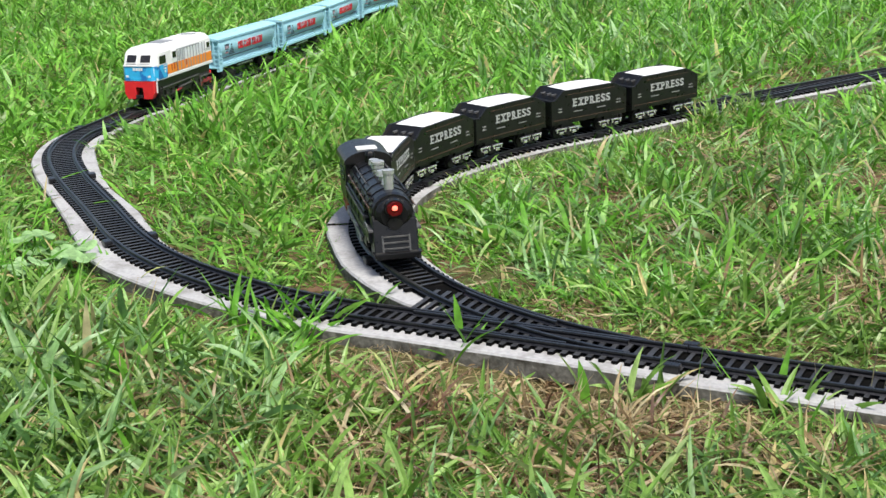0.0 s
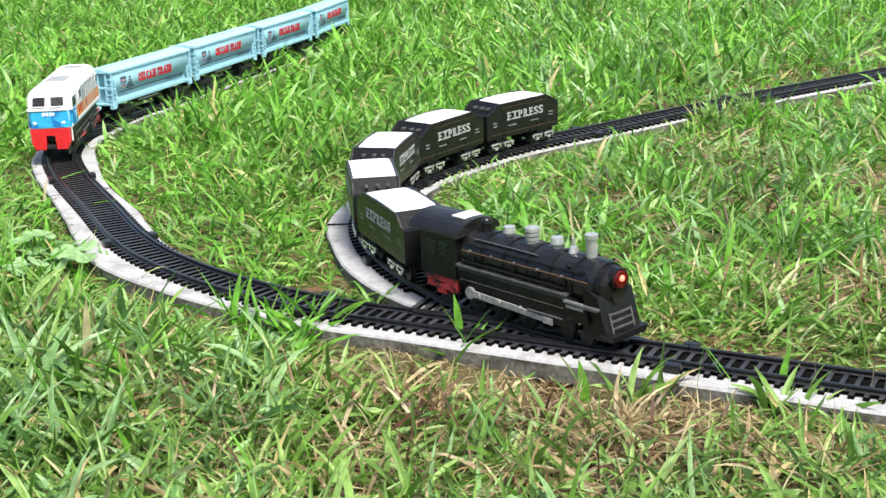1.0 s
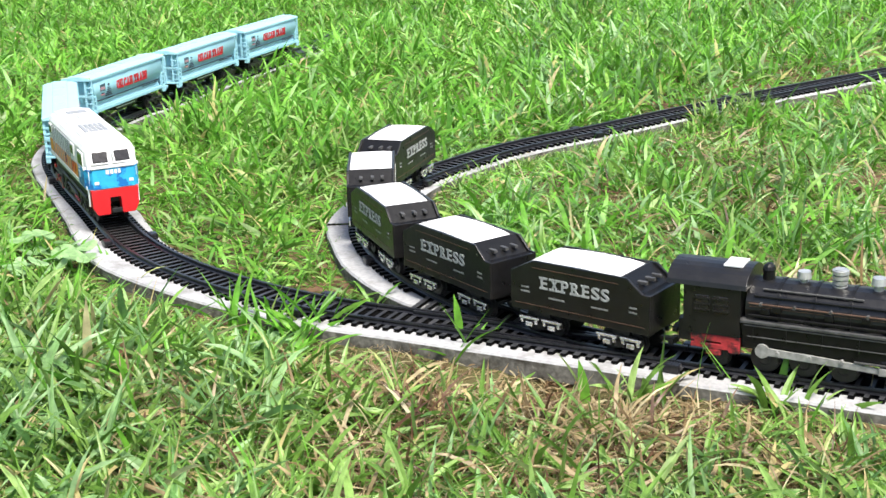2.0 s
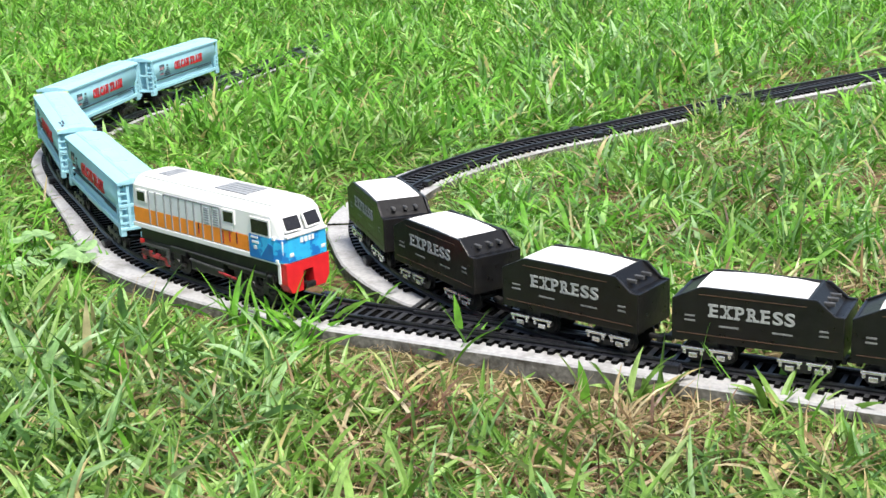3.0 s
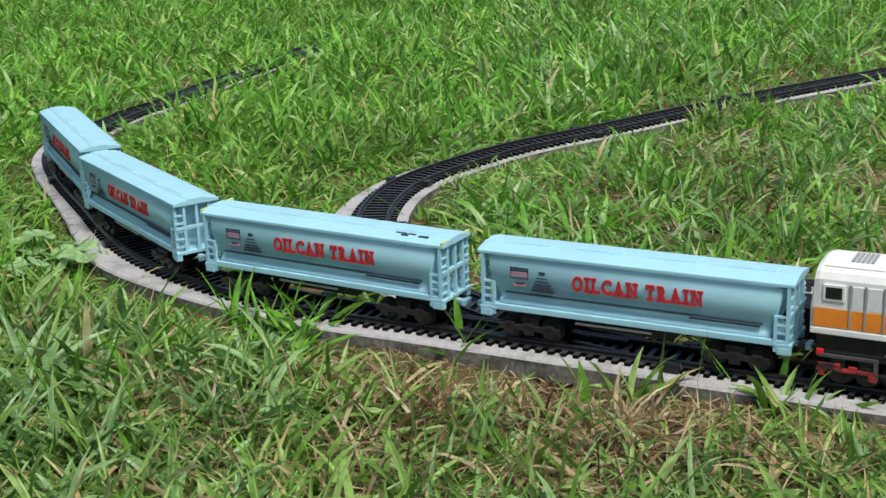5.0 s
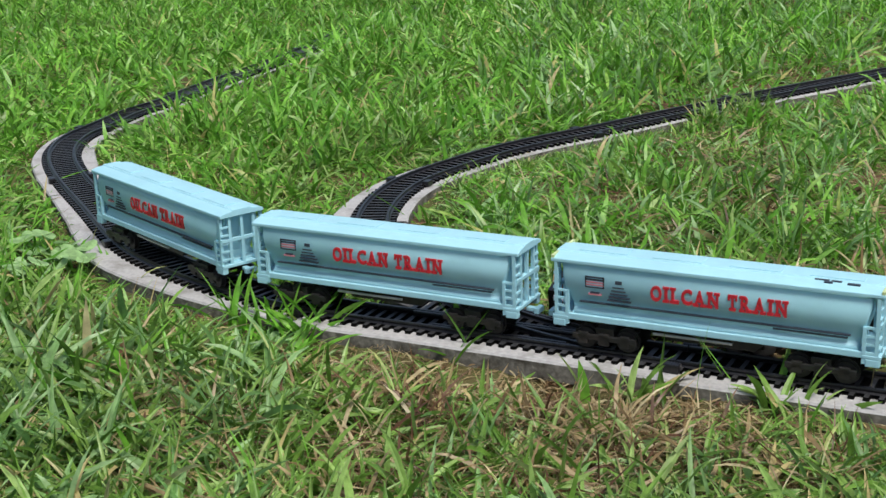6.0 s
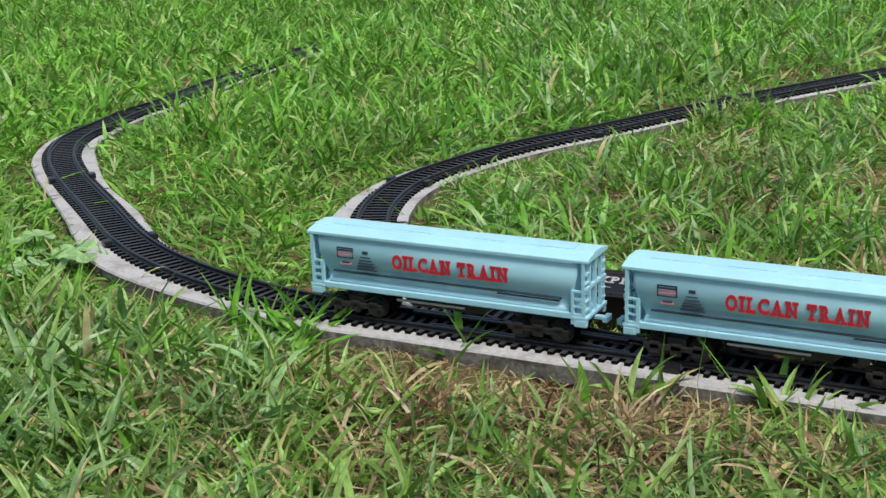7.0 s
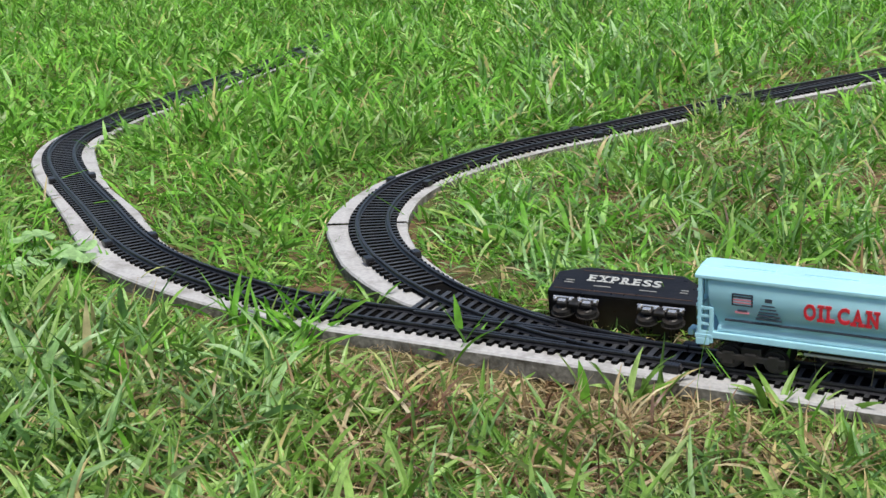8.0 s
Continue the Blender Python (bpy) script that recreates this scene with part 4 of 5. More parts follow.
    for o in s.children:
        if o.name.split(".")[0] == "wheelset":
            o.location.x *= 0.97
        else:
            o.matrix_basis = pose(0, 0, 0.0055) @ Matrix.Diagonal((0.97, 1.10, 1, 1)) @ o.matrix_basis
    return s


# ---- black tender ----
def make_tender():
    t = thing("tender_wagon", "black toy tender lettered EXPRESS with a white load", "toy wagon", "black tenders of the train")
    h = 0.0385
    outline = [(-h, 0.0135), (h, 0.0135), (h, 0.0350), (h - 0.0040, 0.0352), (h - 0.0120, 0.0425), (-h + 0.0140, 0.0425), (-h + 0.0125, 0.0421), (-h, 0.0352)]
    for sg in (-1, 1):
        a, b = sorted((sg * 0.0132, sg * 0.0146))
        part("side_wall", prism(outline, 1, a, b, 0.0004), SATIN, t)
        a, b = sorted((sg * 0.0144, sg * 0.0148))
        for x0, x1, z0, z1 in ((-0.026, 0.022, 0.0383, 0.0387), (-0.036, 0.036, 0.0172, 0.0176)):
            part("gold_line", boxes((x0, x1, a, b, z0, z1)), GOLD, t)
        slab_lettering("lettering", "EXPRESS", 0.0388, 0.0068, PRINT, t, side(-0.002, sg * 0.01475, 0.0308), 0.0003, 0.022)
        for x, z, wdt in ((-0.030, 0.0265, 0.0045), (-0.030, 0.0240, 0.0050), (0.030, 0.0265, 0.0040), (0.030, 0.0240, 0.0042), (-0.012, 0.0225, 0.0090), (0.012, 0.0225, 0.0090)):
            part("printed_mark", boxes((x - wdt / 2, x + wdt / 2, a, b + 0.00005 if sg > 0 else b, z, z + 0.0009)), DIM, t)
    part("floor", boxes((-h, h, -0.0133, 0.0133, 0.0135, 0.0165)), SATIN, t)
    part("back_wall", boxes((-h, -h + 0.0015, -0.0133, 0.0133, 0.0160, 0.0350), bevel=0.0003), SATIN, t)
    part("front_wall", boxes((h - 0.0015, h, -0.0133, 0.0133, 0.0160, 0.0345), bevel=0.0003), SATIN, t)
    part("bunker_slope", prism([(h - 0.0050, 0.0340), (h - 0.0150, 0.0425), (h - 0.0165, 0.0420), (h - 0.0060, 0.0300)], 1, -0.0132, 0.0132), BLACK, t)
    part("rear_slope", prism([(-h + 0.0010, 0.0345), (-h + 0.0125, 0.0412), (-h + 0.0125, 0.0398), (-h + 0.0010, 0.0330)], 1, -0.0131, 0.0131), BLACK, t)
    part("deck", boxes((-h + 0.001, h - 0.001, -0.0132, 0.0132, 0.0330, 0.0342)), BLACK, t)
    rows = []
    n = 14
    for k in range(n + 1):
        x = -h + 0.0110 + (2 * h - 0.0270) * k / n
        u = 2.0 * k / n - 1
        zt = 0.0415 + 0.0014 * (1 - u * u) + 0.0004 * noise.noise((x * 300, 1, 1))
        rows.append([(x, 0.0128, 0.036), (x, 0.0128, zt - 0.0004), (x, 0.0070, zt), (x, -0.0070, zt), (x, -0.0128, zt - 0.0004), (x, -0.0128, 0.036)])
    part("load", loft(rows), COAL, t, "smooth white coal load")
    for y in (-0.006, 0.001, 0.007):
        part("tool", boxes((h - 0.0120, h - 0.0060, y - 0.0010, y + 0.0010, 0.0372, 0.0390), bevel=0.0003), WORN_GLINT, t)
    for e in (-1, 1):
        bogie(t, e * 0.0245, 0.0072, 0.0160, UNDER, CHROME, 0.0132)
        coupler(t, e * h * 1.06, e, UNDER, 0.0105, 0.009)
    for o in t.children:
        if o.name.split(".")[0] not in ("wheelset", "bogie_frame", "axle_cover", "coupler"):
            o.matrix_basis = pose(0, 0, 0.0025) @ Matrix.Diagonal((1.115, 1.12, 1, 1)) @ o.matrix_basis
    return t


HOPPERS = [make_hopper()]
HOPPERS += [copy_thing(HOPPERS[0], pose(0, 0, 0)) for k in range(3)]
for x0, x1, y0, y1 in ((0.050, 0.057, -0.0075, -0.0062), (0.055, 0.059, -0.0102, -0.0086), (0.058, 0.063, -0.0078, -0.0064), (0.066, 0.072, -0.0098, -0.0080)):
    part("roof_mark", boxes((x0, x1, y0, y1, 0.0526, 0.0536)), INK, HOPPERS[1], "dark inked scribble on the roof")
for x in (-0.0848, 0.0832):
    part("yellowed_edge", boxes((x, x + 0.0016, -0.0150, 0.0150, 0.0517, 0.0532)), YELLOWED, HOPPERS[1], "yellowed roof edge")
DIESEL = make_diesel()
STEAM = make_steam()
TENDERS = [make_tender()]
TENDERS += [copy_thing(TENDERS[0], pose(0, 0, 0)) for k in range(4)]


# ---- grass ----
def line_distance(x, y):
    p = np.stack((x, y), 1)
    best = np.full(len(x), 9.0)
    for ln in (MAIN, SIDING):
        q = ln.pts[::2]
        for i in range(0, len(p), 4000):
            d = np.sqrt(((p[i:i + 4000, None, :] - q[None]) ** 2).sum(2)).min(1)
            best[i:i + 4000] = np.minimum(best[i:i + 4000], d)
    return best


def blades(name, base, length, width, azimuth, lift, bend, mat, label, rng, rows=4, fold=False):
    """Many slender, arching blades: base (n,3), each a strip of quads, with a fold along its middle for the close ones."""
    n = len(base)
    t = np.linspace(0, 1, rows + 1)
    ang = lift[:, None] - bend[:, None] * t[None] ** 1.4
    seg = length[:, None] / rows
    fwd = np.concatenate((np.zeros((n, 1)), np.cumsum(np.cos(ang[:, :-1]) * seg, 1)), 1)
    up = np.concatenate((np.zeros((n, 1)), np.cumsum(np.sin(ang[:, :-1]) * seg, 1)), 1)
    sway = (rng.random(n)[:, None] - 0.5) * 0.6 * t[None] ** 2 * length[:, None]
    ca, sa = np.cos(azimuth)[:, None], np.sin(azimuth)[:, None]
    cx = base[:, 0:1] + fwd * ca - sway * sa
    cy = base[:, 1:2] + fwd * sa + sway * ca
    cz = np.maximum(base[:, 2:3] + up, base[:, 2:3] - 0.001)
    prof = np.interp(t, (0, 0.2, 0.5, 0.75, 1), (0.5, 0.85, 1.0, 0.72, 0.05))
    hw = 0.5 * width[:, None] * prof[None]
    roll = (rng.random(n) - 0.5)[:, None] * 1.8 + (rng.random(n) - 0.5)[:, None] * 1.6 * t[None]
    ox, oy, oz = -sa * np.cos(roll) * hw, ca * np.cos(roll) * hw, np.sin(roll) * hw
    cols = [(-1.0, 0.0), (0.0, -0.45), (1.0, 0.0)] if fold else [(-1.0, 0.0), (1.0, 0.0)]
    v = np.empty((n, rows + 1, len(cols), 3))
    for k, (w, dip) in enumerate(cols):
        v[:, :, k] = np.stack((cx + w * ox, cy + w * oy, cz + w * oz + dip * hw), 2)
    c = len(cols)
    per = (rows + 1) * c
    quad = np.array([[c * r + k, c * r + k + 1, c * (r + 1) + k + 1, c * (r + 1) + k] for r in range(rows) for k in range(c - 1)])
    f = (np.arange(n)[:, None, None] * per + quad[None]).reshape(-1)
    me = bpy.data.meshes.new(name)
    me.vertices.add(n * per)
    me.vertices.foreach_set("co", v.reshape(-1))
    me.loops.add(len(f))
    me.loops.foreach_set("vertex_index", f)
    me.polygons.add(len(f) // 4)
    me.polygons.foreach_set("loop_start", np.arange(0, len(f), 4))
    me.polygons.foreach_set("use_smooth", np.full(len(f) // 4, not fold))
    me.update(calc_edges=True)
    me.materials.append(mat)
    return tagged(new(name, me), label, "grass", "", "stuff")


def dryness(x, y):
    """How dry and worn the lawn is: worn along the near edge of the board and in a few patches."""
    d = np.zeros(len(x))
    for px, py, r, w in ((-0.04, 0.700, 0.035, 0.95), (0.04, 0.677, 0.045, 1.0), (0.065, 0.650, 0.045, 1.0), (0.106, 0.668, 0.03, 0.9), (0.10, 0.61, 0.05, 0.95), (0.055, 0.625, 0.045, 1.0), (-0.015, 0.66, 0.03, 0.8), (0.238, 1.232, 0.05, 1.0), (0.23, 1.11, 0.08, 0.8), (0.023, 0.867, 0.03, 1.0), (-0.164, 0.952, 0.012, 0.9), (0.226, 0.989, 0.05, 1.0), (0.15, 0.93, 0.07, 0.75), (0.238, 0.788, 0.06, 1.0), (0.10, 1.05, 0.06, 0.7), (0.08, 0.78, 0.03, 0.8), (-0.132, 0.659, 0.04, 0.7), (0.075, 0.585, 0.05, 0.85), (0.14, 0.565, 0.04, 0.75), (-0.03, 0.58, 0.045, 0.75), (0.03, 0.545, 0.04, 0.7), (0.169, 0.591, 0.03, 0.5), (-0.10, 0.60, 0.05, 0.45), (0.32, 1.02, 0.10, 0.75), (-0.20, 0.72, 0.04, 0.4), (0.35, 1.3, 0.15, 0.5), (0.55, 1.75, 0.30, 0.45), (0.045, 0.679, 0.040, 1.0), (0.085, 0.655, 0.040, 1.0)):
        d = np.maximum(d, w * np.exp(-((x - px) ** 2 + (y - py) ** 2) / r ** 2))
    return d


def make_grass():
    rng = np.random.default_rng(5)

    def patch(name, tufts, area, per, lmin, lmax, wmin, wmax, label, mat, lift0=0.85, keep=None, clear=0.034, low=0.0, rows=4, fold=False):
        x, y = rng.uniform(area[0], area[1], tufts), rng.uniform(area[2], area[3], tufts)
        if keep is not None:
            k = keep(x, y)
            x, y = x[k], y[k]
        if mat is not GRASS_DRY:
            k = np.array([hollow(a, b) < 0.005 for a, b in zip(x, y)], bool)
            x, y = x[k], y[k]
        d = line_distance(x, y)
        # behind the far bend and along part of the branch the lawn has grown over the board
        grown = ((y > 1.44) & (x < 0.1)) | ((x > 0.15) & (x < 0.33) & (y > 1.15) & (y < 1.42))
        deep = (y > 1.62) & (x < 0.1)
        clears = np.where(y < 0.75 - 0.52 * x, clear + 0.002, min(clear, 0.029))
        k = d > np.where(deep, 0.007, np.where(grown, 0.0165, clears))
        x, y, d, grown = x[k], y[k], d[k], grown[k]
        cnt = rng.integers(per[0], per[1] + 1, len(x))
        ix = np.repeat(np.arange(len(x)), cnt)
        n = len(ix)
        bx = x[ix] + rng.normal(0, 0.004, n)
        by = y[ix] + rng.normal(0, 0.004, n)
        bz = np.array([ground_height(a, b) for a, b in zip(bx, by)]) - 0.001 + low
        az = rng.uniform(0, 2 * math.pi, n)
        big = np.array([0.5 + 0.5 * noise.noise((a * 7, b * 7, 7.0)) for a, b in zip(bx, by)])
        ln = (lmin + (lmax - lmin) * rng.random(n) ** 1.5) * (0.7 + 0.6 * big)
        front = (y < 0.75 - 0.52 * x)[ix]
        near_rail = np.where(grown[ix], 0.85, np.clip((d[ix] - 0.026) / 0.060, np.where(front, 0.42, 0.66), 1.0))
        ln *= near_rail
        ln *= np.where((bx > 0.04) & (bx < 0.24) & ~front & (d[ix] < 0.050), 0.58, 1.0)
        if mat is not GRASS_DRY:
            ln *= 1.0 - 0.28 * dryness(bx, by)
        wd = (wmin + (wmax - wmin) * rng.random(n) ** 1.3) * np.clip(ln / 0.03, 0.5, 1.15)
        lift = np.clip(rng.normal(lift0, 0.42, n), 0.05, 1.45) * (0.5 + 0.5 * near_rail)
        bend = rng.uniform(0.0, 1.4, n)
        return blades(name, np.stack((bx, by, bz), 1), ln, wd, az, lift, bend, mat, label, rng, rows, fold)

    def alive(x, y):
        return rng.random(len(x)) > 0.78 * dryness(x, y)

    def worn(x, y):
        return rng.random(len(x)) < 0.12 + 0.85 * dryness(x, y)

    def verge(x, y):
        e = y - (1.211 + (x - 0.075) * 0.6594)
        return (e < -0.014) & (e > -0.045)

    def far_verge(x, y):
        side = x - np.interp(y, (1.59, 1.747, 1.92, 2.186, 2.537, 3.01, 3.672), (-0.264, -0.217, -0.17, -0.113, 0.007, 0.169, 0.395))
        return (side > 0.0) & (side < 0.05) & (rng.random(len(x)) < np.clip((y - 1.55) / 0.5, 0.25, 1.0))

    def inner_edge(x, y):
        """Just inside the branch line, where the lawn leans over its board."""
        d = line_distance(x, y)
        below = y < np.interp(x, (-0.0185, 0.0165, 0.0545, 0.0905, 0.146, 0.212), (1.0895, 1.136, 1.1765, 1.2065, 1.2455, 1.297))
        return below & (d > 0.019) & (d < 0.036) & (rng.random(len(x)) < np.clip((x - 0.01) / 0.06, 0.2, 0.9))

    near, mid, far = (-0.34, 0.34, 0.40, 0.82), (-0.60, 0.60, 0.74, 1.35), (-0.90, 0.90, 1.25, 3.3)
    patch("lawn_grass", 8600, near, (2, 6), 0.013, 0.048, 0.0012, 0.0042, "worn green lawn grass close by", GRASS_WORN, 0.52, alive, rows=5, fold=True)
    patch("lawn_grass", 5200, mid, (3, 6), 0.014, 0.044, 0.0014, 0.0042, "bright green lawn grass round the rails", GRASS, 0.66, alive, rows=5)
    patch("lawn_grass", 4600, mid, (2, 6), 0.014, 0.044, 0.0012, 0.0040, "worn green lawn grass round the rails", GRASS_WORN, 0.6, alive, rows=5)
    patch("lawn_grass", 12500, far, (3, 7), 0.020, 0.056, 0.0018, 0.0048, "bright green lawn grass further off", GRASS, 0.75, alive)
    patch("lawn_grass", 5500, far, (3, 6), 0.018, 0.050, 0.0016, 0.0044, "paler green lawn grass further off", GRASS_WORN, 0.6, alive)
    patch("lawn_grass", 900, (0.175, 0.31, 1.2, 1.42), (3, 6), 0.028, 0.052, 0.0016, 0.0036, "longer grass that hangs over the branch line", GRASS_WORN, 1.1, verge, 0.0)
    patch("lawn_grass", 5500, (0.0, 0.2, 1.06, 1.29), (2, 4), 0.020, 0.038, 0.0012, 0.0034, "grass that leans over the inside of the branch line", GRASS_WORN, 0.95, inner_edge, 0.0)
    patch("lawn_grass", 15000, (-2.6, 2.6, -1.6, 5.2), (3, 6), 0.030, 0.065, 0.005, 0.010, "green lawn grass all round", GRASS, 0.8, lambda x, y: (np.abs(x) > 0.42 * np.maximum(y, 0.3) + 0.2) | (y < 0.40) | (y > 3.2), rows=3)
    patch("lawn_grass", 2600, (-0.22, 0.45, 1.66, 3.4), (4, 7), 0.034, 0.062, 0.0020, 0.0048, "long lawn grass that hides the far end of the line", GRASS, 1.0, far_verge, 0.014)
    patch("lawn_grass", 560, (-0.34, -0.09, 0.41, 0.76), (2, 5), 0.026, 0.058, 0.0020, 0.0048, "long broad pale grass close by", GRASS_PALE, 0.55, alive, rows=5, fold=True)
    patch("lawn_grass", 420, (-0.02, 0.34, 0.41, 0.66), (2, 4), 0.022, 0.046, 0.0018, 0.0044, "broad pale grass close by", GRASS_PALE, 0.5, alive, rows=5, fold=True)
    patch("lawn_grass", 2600, (0.0, 0.60, 0.74, 1.35), (2, 4), 0.014, 0.042, 0.0012, 0.0036, "pale worn grass inside the bend", GRASS_PALE, 0.6, alive)
    patch("lawn_grass", 4200, (0.10, 1.1, 1.25, 3.3), (2, 5), 0.020, 0.052, 0.0018, 0.0046, "pale lawn grass further off", GRASS_PALE, 0.65, alive)
    patch("leaf_litter", 3600, near, (2, 4), 0.008, 0.022, 0.0014, 0.0042, "short low leaves between the blades", GRASS_WORN, 0.3, alive, 0.027, 0.001)
    patch("leaf_litter", 7500, mid, (2, 4), 0.008, 0.022, 0.0014, 0.0042, "short low leaves between the blades", GRASS, 0.3, alive, 0.032, 0.001)
    patch("dry_straw", 14000, near, (1, 4), 0.012, 0.038, 0.0007, 0.0022, "dry straw and dead grass between the blades", GRASS_DRY, 0.30, worn, 0.028, 0.003)
    patch("dry_straw", 1800, (-0.02, 0.15, 0.615, 0.705), (2, 5), 0.008, 0.032, 0.0008, 0.0030, "brown straw and withered leaves on the bare soil", GRASS_DRY, 0.16, lambda x, y: rng.random(len(x)) < dryness(x, y) - 0.1, 0.026, 0.0015)
    patch("dry_straw", 11000, (-0.6, 0.6, 0.74, 1.6), (1, 4), 0.010, 0.036, 0.0007, 0.0022, "dry straw and dead grass between the blades", GRASS_DRY, 0.3, worn, 0.034, 0.0025)


make_grass()


def tall_blade(x, y, length, width, azimuth, lift, bend, mat, label):
    rng = np.random.default_rng(int(abs(x * 1000) + abs(y * 777)))
    blades("grass_stalk", np.array([[x, y, -0.013 + fall(x, y)]]), np.array([length * 1.06]), np.array([width]), np.array([radians(azimuth)]), np.array([radians(lift)]), np.array([radians(bend)]), mat, label, rng, 8, True)


BROAD, THIN, PALE = "broad upright green grass blade", "thin tall grass stalk", "dry pale grass stalk"
for row in ((-0.000, 0.724, 0.028, 0.0039, 25, 52, 41, BROAD), (0.005, 0.724, 0.025, 0.0042, 200, 42, 40, BROAD), (-0.000, 0.718, 0.037, 0.0035, 0, 55, 12, BROAD), (0.012, 0.724, 0.027, 0.0027, 60, 46, 35, BROAD), (0.015, 0.726, 0.037, 0.0035, 200, 68, 14, BROAD), (0.003, 0.717, 0.030, 0.0032, 340, 60, 39, BROAD), (0.004, 0.728, 0.031, 0.0038, 340, 51, 41, BROAD), (-0.084, 0.743, 0.036, 0.0048, 160, 56, 21, BROAD), (-0.087, 0.738, 0.024, 0.0040, 60, 37, 12, BROAD), (-0.080, 0.744, 0.023, 0.0044, 340, 65, 10, BROAD), (-0.090, 0.736, 0.024, 0.0039, 0, 42, 30, BROAD), (-0.087, 0.743, 0.026, 0.0031, 0, 38, 12, BROAD), (-0.086, 0.730, 0.025, 0.0035, 60, 32, 11, BROAD), (-0.079, 0.734, 0.037, 0.0046, 340, 41, 40, BROAD), (-0.091, 0.742, 0.033, 0.0028, 60, 44, 35, BROAD), (-0.094, 0.734, 0.038, 0.0037, 120, 25, 24, BROAD), (0.008, 0.733, 0.033, 0.0060, 88, 84, 8, BROAD), (0.013, 0.736, 0.028, 0.0016, 0, 42, 6, THIN), (0.122, 0.646, 0.050, 0.0015, 0, 87, 3, THIN), (0.150, 0.659, 0.040, 0.0013, 180, 55, 4, THIN), (0.146, 0.661, 0.038, 0.0012, 185, 60, 4, THIN), (0.165, 0.650, 0.030, 0.0046, 80, 80, 12, BROAD), (0.185, 0.652, 0.042, 0.0012, 180, 82, 4, PALE), (0.206, 0.640, 0.040, 0.0012, 10, 85, 4, PALE), (0.171, 0.655, 0.020, 0.0018, 0, 82, 6, THIN), (0.212, 0.642, 0.036, 0.0012, 10, 80, 6, PALE),
            (-0.085, 0.768, 0.036, 0.0040, 180, 36, 14, BROAD), (-0.086, 0.767, 0.034, 0.0038, 175, 55, 18, BROAD), (-0.084, 0.767, 0.034, 0.0036, 5, 56, 18, BROAD), (-0.085, 0.769, 0.034, 0.0032, 170, 74, 18, BROAD), (-0.088, 0.766, 0.038, 0.0036, 182, 24, 8, BROAD), (-0.083, 0.765, 0.030, 0.0038, 355, 36, 14, BROAD), (-0.086, 0.765, 0.028, 0.0030, 250, 50, 30, BROAD), (-0.082, 0.766, 0.030, 0.0030, 300, 48, 30, BROAD),
            (-0.181, 0.671, 0.060, 0.0044, 0, 70, 6, BROAD), (-0.185, 0.640, 0.056, 0.0036, 180, 70, 6, BROAD), (-0.147, 0.624, 0.054, 0.0036, 170, 86, 6, BROAD), (0.296, 1.900, 0.050, 0.0022, 0, 83, 6, PALE), (-0.305, 1.050, 0.060, 0.0022, 2, 22, 22, THIN), (-0.340, 1.133, 0.054, 0.0020, 2, 26, 20, THIN), (-0.015, 0.991, 0.046, 0.0020, 178, 42, 16, BROAD), (0.005, 1.151, 0.032, 0.0038, 60, 84, 8, BROAD), (0.068, 0.648, 0.026, 0.0056, 85, 84, 8, BROAD), (-0.026, 0.607, 0.036, 0.0036, 180, 84, 8, BROAD), (0.015, 0.569, 0.032, 0.0030, 0, 68, 10, BROAD), (-0.080, 0.565, 0.037, 0.0032, 180, 66, 10, BROAD), (-0.060, 0.575, 0.035, 0.0034, 180, 80, 10, BROAD), (0.156, 0.605, 0.030, 0.0034, 180, 75, 10, BROAD), (0.163, 0.598, 0.031, 0.0032, 0, 78, 10, BROAD), (-0.143, 0.590, 0.030, 0.0044, 160, 82, 10, BROAD)):
    tall_blade(*row[:7], GRASS_DRY if row[7] == PALE else GRASS, row[7])


def make_clump(x, y, count, spread, low, high, mat, label):
    """A loose clump of long arching blades from one root."""
    rng = np.random.default_rng(int(1000 * abs(x) + 7000 * y))
    az = rng.uniform(0, 2 * math.pi, count)
    base = np.stack((x + rng.normal(0, spread, count), y + rng.normal(0, spread * 0.6, count), np.full(count, -0.011)), 1)
    ob = blades("grass_clump", base, rng.uniform(low, high, count), rng.uniform(0.0028, 0.0052, count), az, np.radians(rng.uniform(28, 82, count)), rng.uniform(0.1, 0.9, count), mat, label, rng, 7, True)
    tagged(ob, category="grass clump", group="grass clumps along the board")


CLUMP = "clump of long pointed green blades beside the board"
for x, y, count, spread, low, high, mat in ((-0.111, 0.778, 22, 0.0080, 0.026, 0.046, GRASS), (-0.082, 0.770, 20, 0.0090, 0.024, 0.044, GRASS), (0.168, 0.631, 20, 0.0080, 0.018, 0.032, GRASS_WORN), (0.091, 0.650, 16, 0.0096, 0.020, 0.036, GRASS_WORN), (-0.172, 0.694, 16, 0.0140, 0.030, 0.056, GRASS)):
    make_clump(x, y, count, spread, low, high, mat, CLUMP)


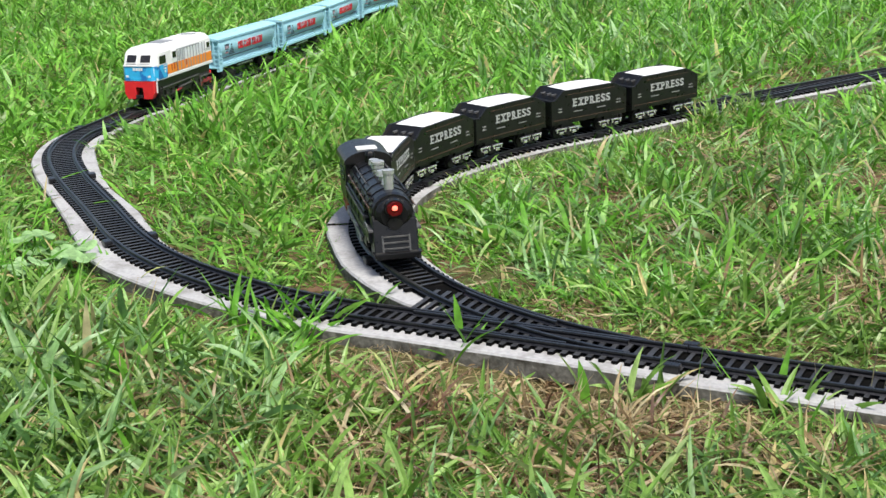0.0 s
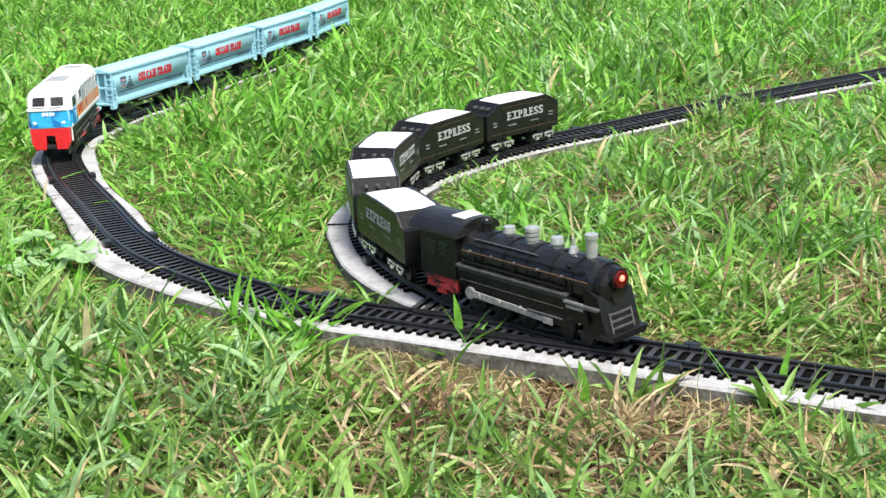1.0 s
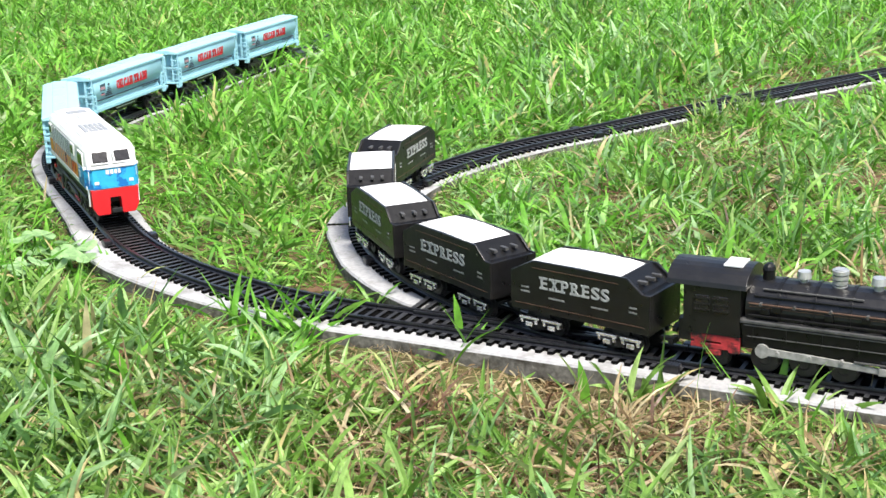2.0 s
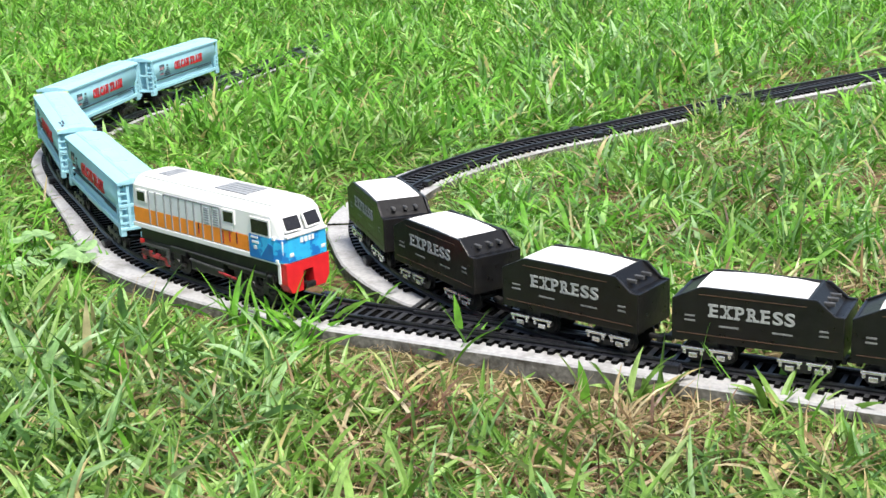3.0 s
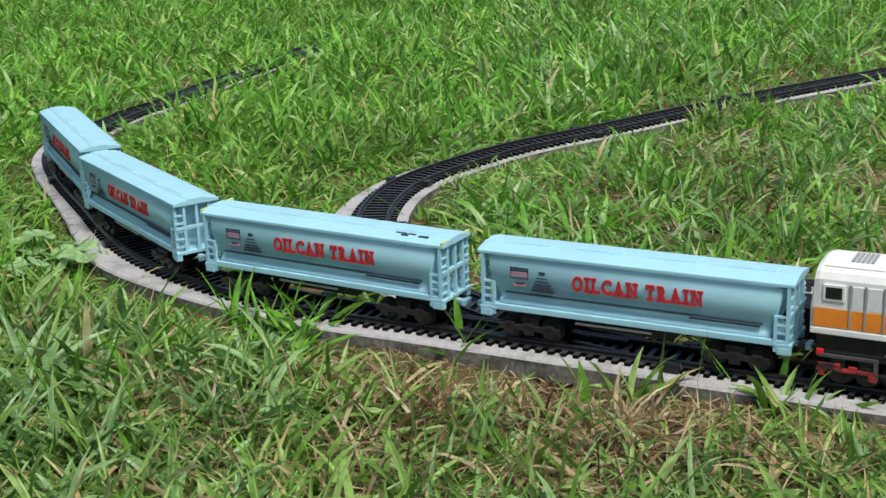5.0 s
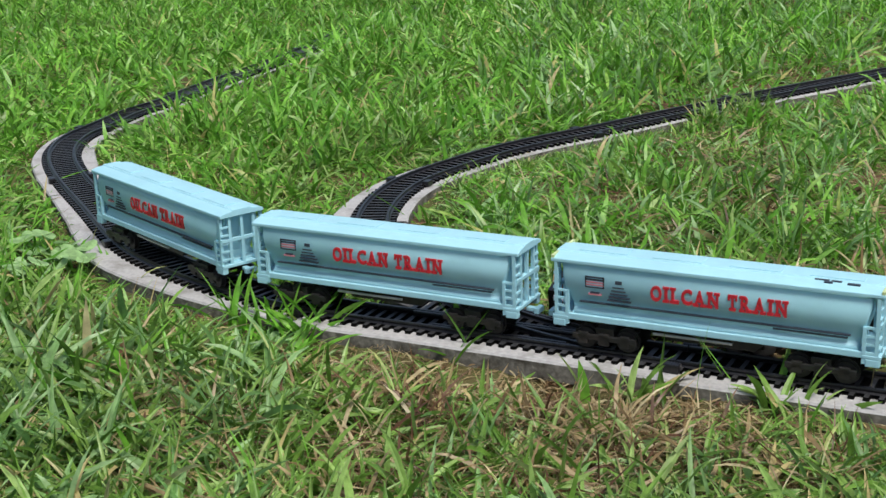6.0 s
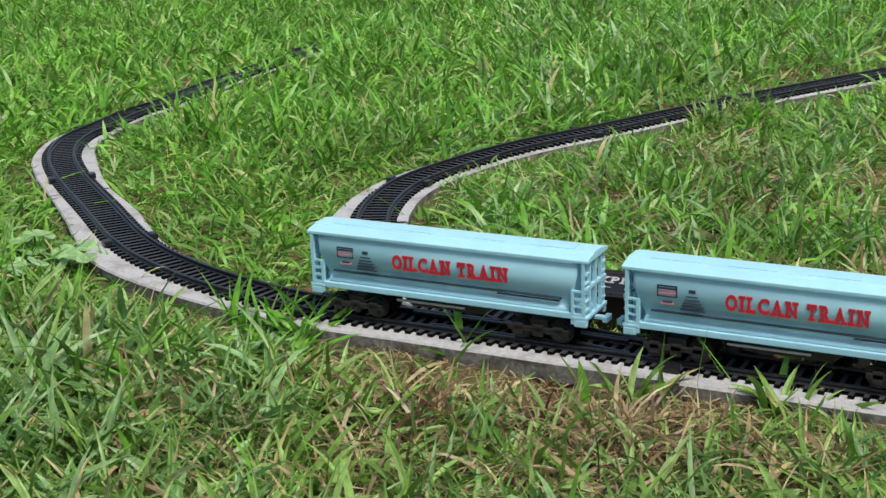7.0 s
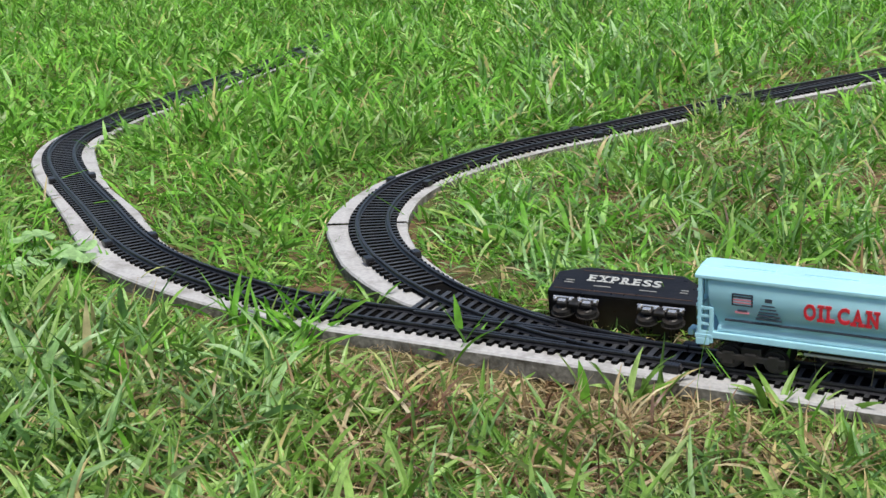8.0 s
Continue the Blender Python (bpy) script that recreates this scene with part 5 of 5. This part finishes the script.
def make_weed(x, y, leaves, size, label):
    """A small broad-leaved weed: a tuft of short stalks, each with one oval cupped leaf."""
    rng = np.random.default_rng(int(1000 * abs(x) + 10000 * y))
    root = tagged(new("weed"), label, "weed", "weeds in the lawn")
    root.matrix_basis = pose(x, y, -0.012)
    for k in range(leaves):
        a = 2 * math.pi * k / leaves + rng.uniform(-0.3, 0.3)
        reach, high = rng.uniform(0.4, 1.3) * size, rng.uniform(0.6, 1.5) * size
        tip = Vector((reach * math.cos(a), reach * math.sin(a), high))
        part("stem", tube(bmesh.new(), (0, 0, 0), tip, 0.0006, 0.0004, 5), GRASS_PALE, root)
        bm = bmesh.new()
        hub = bm.verts.new((0, 0, -0.0004))
        rim = []
        for i in range(12):
            b = 2 * math.pi * i / 12
            r = size * 0.55
            rim.append(bm.verts.new((r * 1.25 * math.cos(b), r * 0.75 * math.sin(b), 0.0008 * math.cos(2 * b) + 0.0006)))
        for i in range(12):
            bm.faces.new((hub, rim[i], rim[(i + 1) % 12]))
        o = part("leaf", bm, GRASS_PALE, root)
        o.matrix_basis = Matrix.Translation(tip) @ pose(0, 0, 0, rng.uniform(-25, 25), rng.uniform(-30, 30), math.degrees(a))


make_weed(-0.098, 0.738, 5, 0.008, "small green round-leaved weed in the grass")
make_weed(-0.262, 0.930, 8, 0.013, "pale green broad-leaved weed beside the board")
make_weed(-0.246, 0.900, 9, 0.012, "pale green broad-leaved weed beside the board")
make_weed(-0.275, 0.885, 7, 0.011, "pale green broad-leaved weed beside the board")
make_weed(-0.285, 0.945, 6, 0.012, "pale green broad-leaved weed beside the board")


# ---- motion ----
def track_time(rows, t):
    return float(np.interp(t, [r[0] for r in rows], [r[1] for r in rows]))


BLUE_RUN = ((0, -1.074), (0.5, -0.943), (1, -0.8225), (1.5, -0.7035), (2.5, -0.463), (2.8, -0.390), (3.0, -0.338), (3.2, -0.2965), (3.5, -0.222), (3.7, -0.1845), (4.0, -0.1140), (4.2, -0.0764), (4.5, -0.001), (5.8, 0.2965), (6, 0.3445), (6.5, 0.4596), (7, 0.5720), (7.5, 0.6892), (8, 0.799))
DIESEL_LEAD = ((0, 0.181), (1, 0.184), (1.5, 0.184), (2.5, 0.177), (3.0, 0.176), (3.2, 0.171), (3.7, 0.1695), (4.0, 0.1665), (4.5, 0.1625), (8, 0.1625))
STEAM_RUN = ((0, 2.607), (0.5, 2.711), (1, 2.8026), (1.5, 2.8856), (2.8, 3.118), (8, 4.05))
TENDER_RUN = (
    ((0, 2.508), (0.5, 2.594), (1, 2.6726), (1.5, 2.7600), (2.8, 2.9956), (3.2, 3.071), (8, 3.94)),
    ((0, 2.4164), (0.5, 2.507), (1, 2.583), (1.5, 2.6600), (2.8, 2.9034), (3, 2.944), (3.2, 2.978), (8, 3.845)),
    ((0, 2.3250), (0.5, 2.4132), (1, 2.494), (1.5, 2.566), (2.8, 2.8030), (3, 2.8445), (3.2, 2.8785), (3.5, 2.9374), (3.7, 2.9710), (8, 3.75)),
    ((0, 2.2310), (0.5, 2.3234), (1, 2.4036), (1.5, 2.4726), (2.8, 2.6985), (3, 2.741), (3.2, 2.774), (3.4, 2.811), (3.5, 2.828), (3.6, 2.844), (3.7, 2.860), (3.9, 2.905), (4.0, 2.925), (4.2, 2.946), (4.4, 2.953), (8, 2.953)),
    ((0, 2.1370), (0.5, 2.2290), (1, 2.3102), (1.5, 2.3862), (2.8, 2.600), (3, 2.643), (3.2, 2.676), (3.5, 2.718), (3.7, 2.755), (4.0, 2.812), (4.2, 2.842), (4.4, 2.847), (8, 2.847)))
TENDER_TIP = {2: ((3.4, 0.0), (3.5, 0.035), (3.7, 0.085), (3.9, 0.125), (4.2, 0.13), (5.0, 0.0), (8, 0.0)),
              3: ((3.2, 0.0), (3.3, 0.05), (3.4, 0.14), (3.5, 0.27), (3.6, 0.38), (3.7, 0.46), (3.9, 0.75), (4.0, 0.90), (4.1, 1.0), (8, 1.0)),
              4: ((3.25, 0.0), (3.4, 0.45), (3.6, 0.95), (3.8, 1.0), (8, 1.0))}


def tipped(m, f, sink=0.0, yaw=0.0):
    """Knocked over towards the far side, off the rails and on to the grass."""
    over = pose(0, 0.0115, 0.0026) @ pose(0, 0, 0, 0, 0, yaw * f) @ pose(0, 0, 0, -77 * f) @ pose(0, -0.0115, -0.0026)
    return m @ pose(0, 0.017 * min(1.0, 2.2 * f), -sink * min(1.0, 2.2 * f)) @ over


def roll_wheels(vehicle, run):
    """Each wheelset turns as far as its vehicle rolls."""
    for o in vehicle.children:
        if "radius" in o:
            x, z, r = o.location.x, o.location.z, o["radius"]
            s0 = run(0.0)
            walk(o, [(k / FPS, pose(x, 0, z, 0, math.degrees((run(k / FPS) - s0) / r))) for k in range(241)])


def motions():
    times = [0.1 * k for k in range(81)]
    walk(DIESEL, [(t, MAIN.ride(S0 + track_time(BLUE_RUN, t) + track_time(DIESEL_LEAD, t), 0.042)) for t in times])
    for k, h in enumerate(HOPPERS):
        walk(h, [(t, MAIN.ride(S0 - 0.1885 * k + track_time(BLUE_RUN, t), 0.056)) for t in times])
    roll_wheels(STEAM, lambda t: track_time(STEAM_RUN, t))
    roll_wheels(DIESEL, lambda t: track_time(BLUE_RUN, t))
    for h in HOPPERS:
        roll_wheels(h, lambda t: track_time(BLUE_RUN, t))
    walk(STEAM, [(t, SIDING.ride(track_time(STEAM_RUN, t), 0.03)) for t in times])
    for k, w in enumerate(TENDERS):
        tip = TENDER_TIP.get(k, ((0, 0.0), (8, 0.0)))
        roll_wheels(w, lambda t, k=k: track_time(TENDER_RUN[k], t))
        walk(w, [(t, tipped(SIDING.ride(track_time(TENDER_RUN[k], t), 0.023), track_time(tip, t), {3: 0.0105, 4: 0.0195}.get(k, 0.0), 15.0 if k == 4 else 0.0)) for t in times])


motions()
